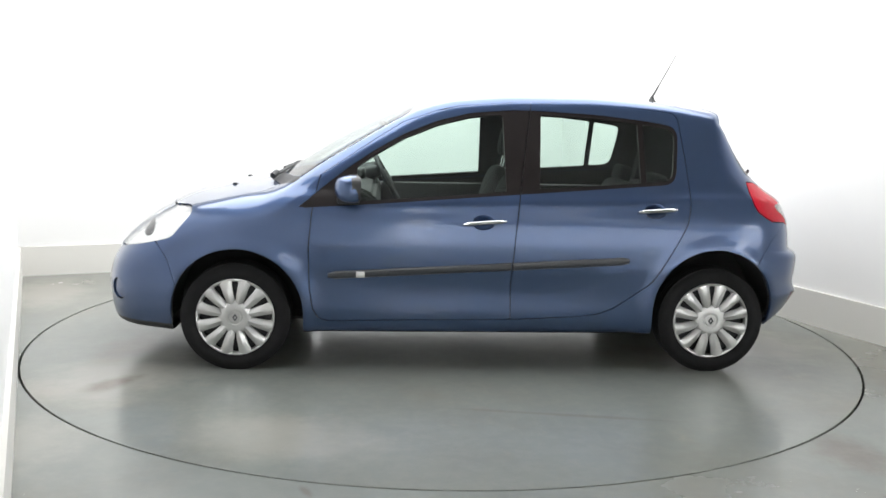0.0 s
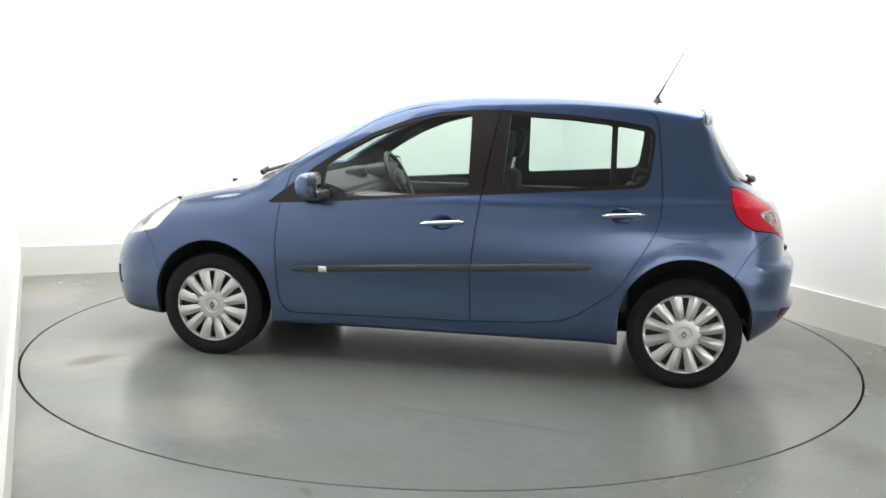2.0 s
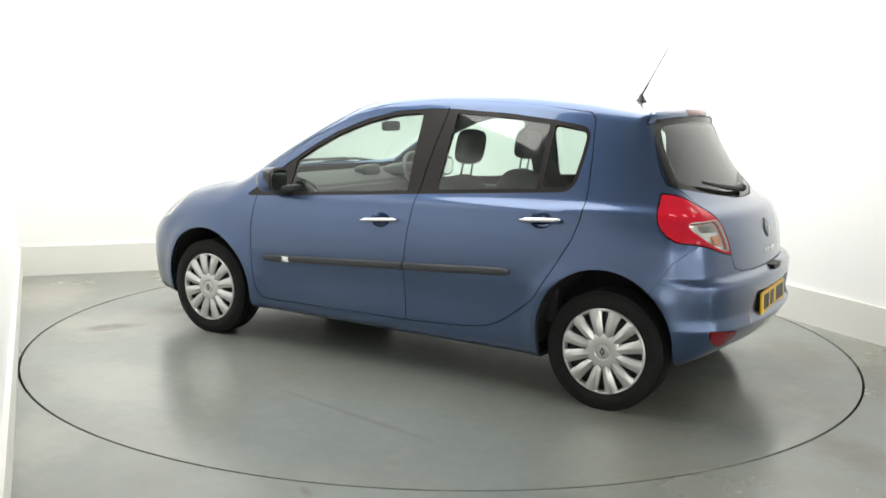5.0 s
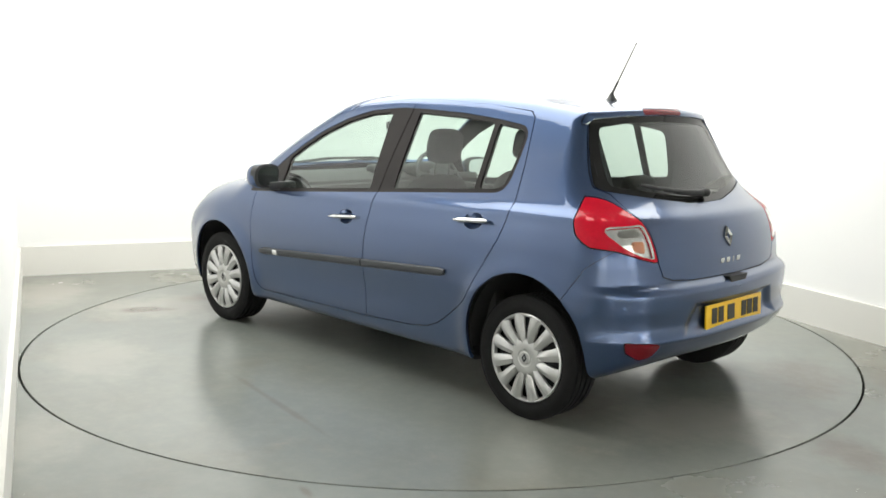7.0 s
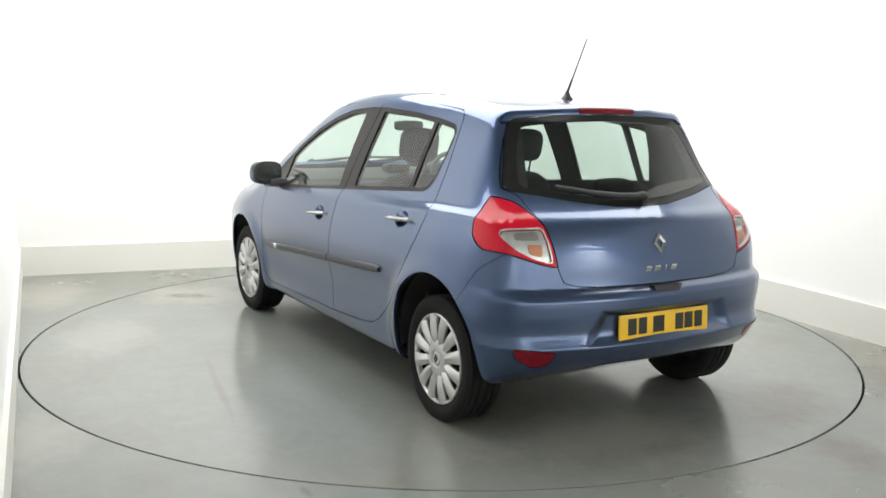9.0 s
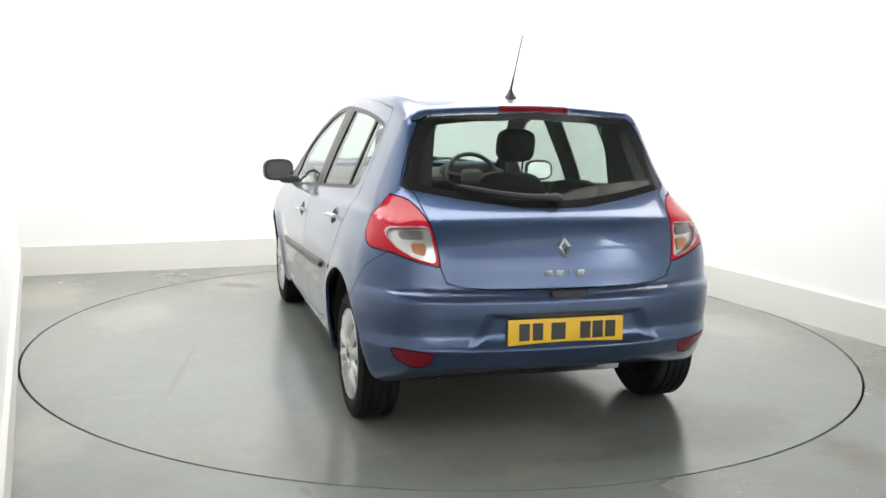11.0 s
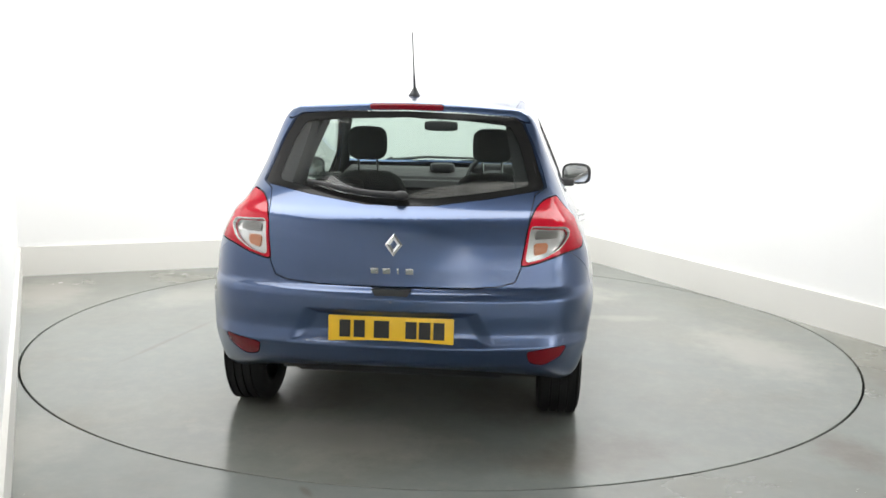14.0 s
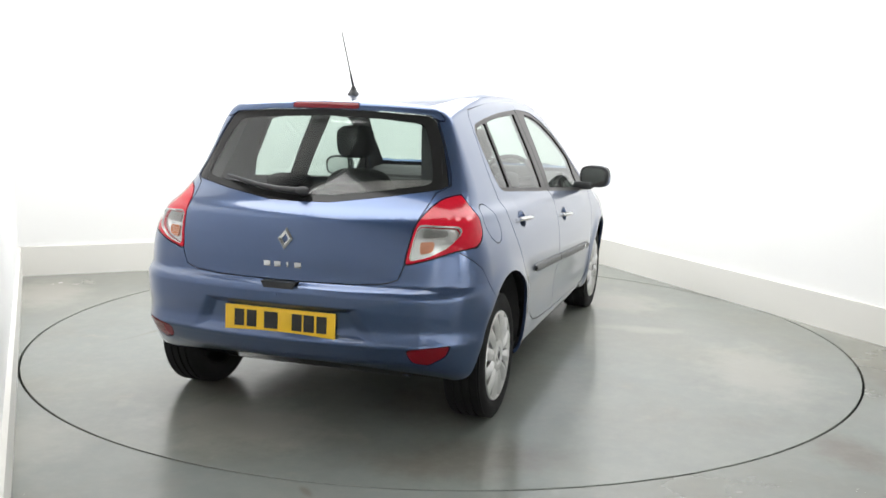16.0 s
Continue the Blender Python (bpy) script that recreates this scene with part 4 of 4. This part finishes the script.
def rear_fittings(car, spoiler):
    gate = next(o for o in car.children if o.name.startswith("tailgate"))
    bump = next(o for o in car.children if o.name.startswith("rear_bumper"))
    # number plate with plain bars
    px = float(rear(np.array(0.0), np.array(0.499))) - 0.004
    tilt = pose(px, 0, 0.499, 0, 3, 0)
    bm = bmesh.new()
    box(bm, (-0.010, -0.262, -0.0545), (0.0, 0.262, 0.0545), bevel=0.004)
    plate = part("number_plate", bm, YELLOW, bump, "yellow number plate with black bars", at=tilt)
    for y0, w in ((0.168, 0.046), (0.108, 0.046), (0.052, 0.018), (0.006, 0.046), (-0.108, 0.046), (-0.166, 0.048), (-0.224, 0.046)):
        bm = bmesh.new()
        box(bm, (-0.0125, y0, -0.035), (-0.0095, y0 + w, 0.037))
        part("plate_bar", bm, PLATE_INK, plate, "", smooth=False)
    bm = bmesh.new()
    box(bm, (-0.006, -0.20, -0.072), (0.02, 0.20, -0.0555), bevel=0.004)
    part("plate_holder", bm, BLACK_PLASTIC, plate, "black plate backing strip")
    # tow eye cover and latch recess
    bm = bmesh.new()
    p, n = on_rear(0, 0.651)
    prism(bm, [(0.082, 0.671), (-0.082, 0.671), (-0.062, 0.633), (0.062, 0.633)], p.x - 0.006, p.x + 0.04, (1, 2, 0))
    part("latch_recess", bm, BLACK_PLASTIC, bump, "dark opening under the tailgate")
    # diamond badge
    bm = bmesh.new()
    z0, h, w = 0.846, 0.047, 0.037
    outer = [(0, h), (w, 0), (0, -h), (-w, 0)]
    inner = [(0, h * 0.42), (w * 0.40, 0), (0, -h * 0.42), (-w * 0.40, 0)]
    rings = []
    for poly, lift in ((outer, 0.001), (outer, 0.006), ([(a * .72, b * .72) for a, b in outer], 0.013), (inner, 0.007), (inner, 0.001)):
        rings.append([bm.verts.new(on_rear(a, z0 + b, lift)[0]) for a, b in poly])
    for a, b in zip(rings, rings[1:]):
        for i in range(4):
            bm.faces.new((a[i], a[(i + 1) % 4], b[(i + 1) % 4], b[i]))
    bmesh.ops.recalc_face_normals(bm, faces=bm.faces[:])
    part("badge", bm, CHROME, gate, "chrome diamond badge", smooth=False)
    # model name as four plain bars
    for y0 in (0.076, 0.026, -0.022, -0.070):
        bm = bmesh.new()
        p, n = on_rear(y0, 0.740)
        w = 0.016 if y0 != -0.022 else 0.004
        box(bm, (-0.002, -w, -0.0125), (0.004, w, 0.0125), Matrix.Translation(p) @ pose(0, 0, 0, 0, -8, 0) @ pose(-0.003, 0, 0), bevel=0.0012)
        part("letter_bar", bm, CHROME, gate, "small chrome bar")
    # wiper on the rear glass
    bm = bmesh.new()
    pts = [on_rear(y, z, 0.02)[0] for y, z in ((0.0, 1.024), (0.12, 1.029), (0.24, 1.043), (0.36, 1.064), (0.41, 1.074))]
    tube(bm, pts, 0.016, 10, 0.007)
    bmesh.ops.create_uvsphere(bm, u_segments=14, v_segments=8, radius=0.027, matrix=Matrix.Translation(on_rear(-0.01, 1.024, 0.02)[0]) @ Matrix.Diagonal((0.9, 1.3, 0.8, 1)))
    part("rear_wiper", bm, BLACK_PLASTIC, car, "black rear wiper arm")
    # aerial
    bm = bmesh.new()
    z = float(top(np.array(-1.125), np.array(0.0)))
    lathe_m = Matrix.Translation((-1.125, 0, z - 0.006)) @ pose(0, 0, 0, 90, 0, 0)
    lathe(bm, [(0.030, 0.0), (0.029, 0.008), (0.020, 0.018), (0.012, 0.034), (0.008, 0.044), (0.001, 0.045)], 20, lathe_m)
    tip = Vector((-1.125 - 0.135, 0, z + 0.285))
    base = Vector((-1.125, 0, z + 0.03))
    tube(bm, [base, base.lerp(tip, 0.26)], 0.0065, 8, 0.005)
    foot = part("aerial", bm, BLACK_PLASTIC, car, "black roof aerial")
    bm = bmesh.new()
    tube(bm, [base.lerp(tip, 0.24), base.lerp(tip, 0.6), tip], 0.0036, 6, 0.0028)
    part("rod", bm, STEEL, foot, "thin metal rod")


def rounded_block(bm, size, m, p=0.55):
    """A soft cushion shape."""
    r = bmesh.ops.create_uvsphere(bm, u_segments=24, v_segments=16, radius=1.0)
    for v in r["verts"]:
        c = [math.copysign(abs(k) ** p, k) for k in v.co]
        v.co = m @ Vector((c[0] * size[0] / 2, c[1] * size[1] / 2, c[2] * size[2] / 2))


def seat(car, x, y):
    bm = bmesh.new()
    rounded_block(bm, (0.52, 0.50, 0.18), pose(x + 0.10, y, 0.46, 0, -6, 0))
    base = part("front_seat", bm, SEAT, car, "charcoal cloth front seat")
    bm = bmesh.new()
    rounded_block(bm, (0.17, 0.46, 0.62), pose(x - 0.20, y, 0.735, 0, -14, 0), 0.55)
    part("backrest", bm, SEAT, base)
    bm = bmesh.new()
    rounded_block(bm, (0.10, 0.228, 0.19), pose(x - 0.305, y, 1.20, 0, -10, 0), 0.55)
    part("headrest", bm, SEAT, base)
    for d in (-0.055, 0.055):
        bm = bmesh.new()
        tube(bm, [(x - 0.27, y + d, 1.0), (x - 0.30, y + d, 1.16)], 0.006)
        part("headrest_post", bm, CHROME, base, "steel headrest post")


def interior(car):
    for y in (0.36, -0.36):
        seat(car, 0.02, y)
    bm = bmesh.new()
    rounded_block(bm, (0.52, 1.24, 0.20), pose(-0.68, 0, 0.48, 0, -6, 0), 0.4)
    bench = part("rear_seat", bm, SEAT, car, "charcoal cloth rear bench")
    bm = bmesh.new()
    rounded_block(bm, (0.17, 1.22, 0.56), pose(-0.97, 0, 0.70, 0, -18, 0), 0.35)
    part("backrest", bm, SEAT, bench)
    for y in (0.38, -0.38):
        bm = bmesh.new()
        rounded_block(bm, (0.09, 0.25, 0.11), pose(-1.06, y, 1.005, 0, -14, 0), 0.5)
        part("headrest", bm, SEAT, bench)
    # added blocks that darken the slanting view through the quarter glass
    for y0, y1 in ((0.515, 0.62), (-0.62, -0.515)):
        bm = bmesh.new()
        prism(bm, [(-1.17, 0.92), (-1.20, 1.06), (-1.22, 1.20), (-1.21, 1.34), (-1.36, 1.34), (-1.44, 1.20), (-1.52, 1.06), (-1.54, 0.92)], y0, y1)
        for v in bm.verts:
            v.co.y *= 1.0 - 0.42 * max(0.0, v.co.z - 1.0)
        part("rear_pillar_trim", bm, SEAT, car, "dark block added behind the quarter glass", smooth=False)
    bm = bmesh.new()
    box(bm, (-1.56, -0.55, 0.925), (-1.08, 0.55, 0.955), bevel=0.01)
    part("parcel_shelf", bm, TRIM_IN, car, "grey parcel shelf")
    bm = bmesh.new()
    prism(bm, [(1.02, 0.50), (1.04, 0.955), (0.86, 1.000), (0.66, 0.985), (0.56, 0.94), (0.52, 0.86), (0.60, 0.72), (0.66, 0.50)], -0.67, 0.67)
    bmesh.ops.bevel(bm, geom=bm.edges[:], offset=0.02, segments=2, affect="EDGES")
    dash = part("dashboard", bm, TRIM_IN, car, "dark grey dashboard")
    bm = bmesh.new()
    rounded_block(bm, (0.20, 0.36, 0.10), pose(0.62, -0.36, 0.99, 0, 10, 0), 0.5)
    part("instrument_hood", bm, BLACK_PLASTIC, dash)
    bm = bmesh.new()
    rounded_block(bm, (0.12, 0.17, 0.07), pose(0.68, 0, 1.00, 0, 10, 0), 0.5)
    part("centre_pod", bm, BLACK_PLASTIC, dash)
    bm = bmesh.new()
    m = pose(0.49, -0.36, 0.945, 0, -62, 0)
    n, k = 40, 10
    rings = []
    for i in range(n):
        a = 2 * math.pi * i / n
        c = Vector((0.178 * math.cos(a), 0.178 * math.sin(a), 0))
        rings.append([bm.verts.new(m @ (c + c.normalized() * (0.015 * math.cos(2 * math.pi * j / k)) + Vector((0, 0, 0.015 * math.sin(2 * math.pi * j / k))))) for j in range(k)])
    for i in range(n):
        for j in range(k):
            bm.faces.new((rings[i][j], rings[(i + 1) % n][j], rings[(i + 1) % n][(j + 1) % k], rings[i][(j + 1) % k]))
    rounded_block(bm, (0.13, 0.17, 0.05), m, 0.6)
    for a in (0.2, math.pi - 0.2, math.pi * 1.5):
        tube(bm, [m @ Vector((0, 0, 0)), m @ Vector((0.175 * math.sin(a), 0.175 * math.cos(a), 0))], 0.016)
    bmesh.ops.recalc_face_normals(bm, faces=bm.faces[:])
    part("steering_wheel", bm, BLACK_PLASTIC, car, "black three-spoke steering wheel")
    bm = bmesh.new()
    rounded_block(bm, (0.03, 0.22, 0.065), pose(0.50, 0, 1.288, 0, 0, 6), 0.45)
    tube(bm, [(0.51, 0, 1.29), (0.54, 0, 1.32)], 0.009)
    part("cabin_mirror", bm, BLACK_PLASTIC, car, "black cabin mirror")
    for y in (0.665, -0.665):
        bm = bmesh.new()
        box(bm, (-1.0, y - 0.035, 0.36), (0.80, y + 0.035, 0.90), bevel=0.02)
        part("door_card", bm, TRIM_IN, car, "grey inner door trim")
    bm = bmesh.new()
    box(bm, (-0.90, -0.60, 0.235), (0.90, 0.60, 0.27), bevel=0.01)
    part("cabin_floor", bm, UNDER, car, "dark cabin floor")


def front_fittings(car):
    bm = bmesh.new()
    tube(bm, [(1.11, 0.40, 1.022), (1.05, 0.15, 1.052), (1.06, -0.28, 1.050)], 0.011, 8, 0.007)
    tube(bm, [(1.13, 0.44, 1.012), (1.11, 0.40, 1.030)], 0.018, 8)
    part("windscreen_wiper", bm, BLACK_PLASTIC, car, "black windscreen wiper")
    bm = bmesh.new()
    tube(bm, [(1.12, -0.10, 1.022), (1.05, -0.35, 1.045), (1.02, -0.58, 1.020)], 0.011, 8, 0.007)
    part("windscreen_wiper", bm, BLACK_PLASTIC, car, "black windscreen wiper")
    for y in (0.3, -0.3):
        bm = bmesh.new()
        rounded_block(bm, (0.03, 0.022, 0.014), pose(1.36, y, float(top(np.array(1.36), np.array(y))) + 0.004), 0.7)
        part("washer_jet", bm, BLACK_PLASTIC, car, "small black washer jet")


def build_car():
    car = tagged(new("car"), "metallic blue five-door hatchback standing on the turntable", "car")
    sp = body_panels(car)
    for s in (1, -1):
        doors = door_fittings(car, s)
        door_mirror(doors["front_door"], s)
        for x, spec in ((WHEEL_F, ARCH_F), (WHEEL_R, ARCH_R)):
            wheel(car, x, s)
            arch_liner(car, spec, s)
    rear_fittings(car, sp)
    interior(car)
    front_fittings(car)
    # rear axle under the tail
    bm = bmesh.new()
    tube(bm, [(-1.2875, 0.62, AXLE_Z - 0.03), (-1.2875, -0.62, AXLE_Z - 0.03)], 0.035, 10)
    part("rear_axle", bm, UNDER, car, "dark rear axle")
    return car


build_room()
turntable = build_table()
car = build_car()


def motions():
    rows_car, rows_table = [], []
    for i in range(17):
        a = table_angle(i)
        c, s = math.cos(radians(a)), math.sin(radians(a))
        rows_car.append((i, pose(c * OFF_X - s * OFF_Y, s * OFF_X + c * OFF_Y, 0, 0, 0, a)))
        rows_table.append((i, pose(0, 0, 0, 0, 0, a)))
    walk(car, rows_car)
    walk(turntable, rows_table)


motions()
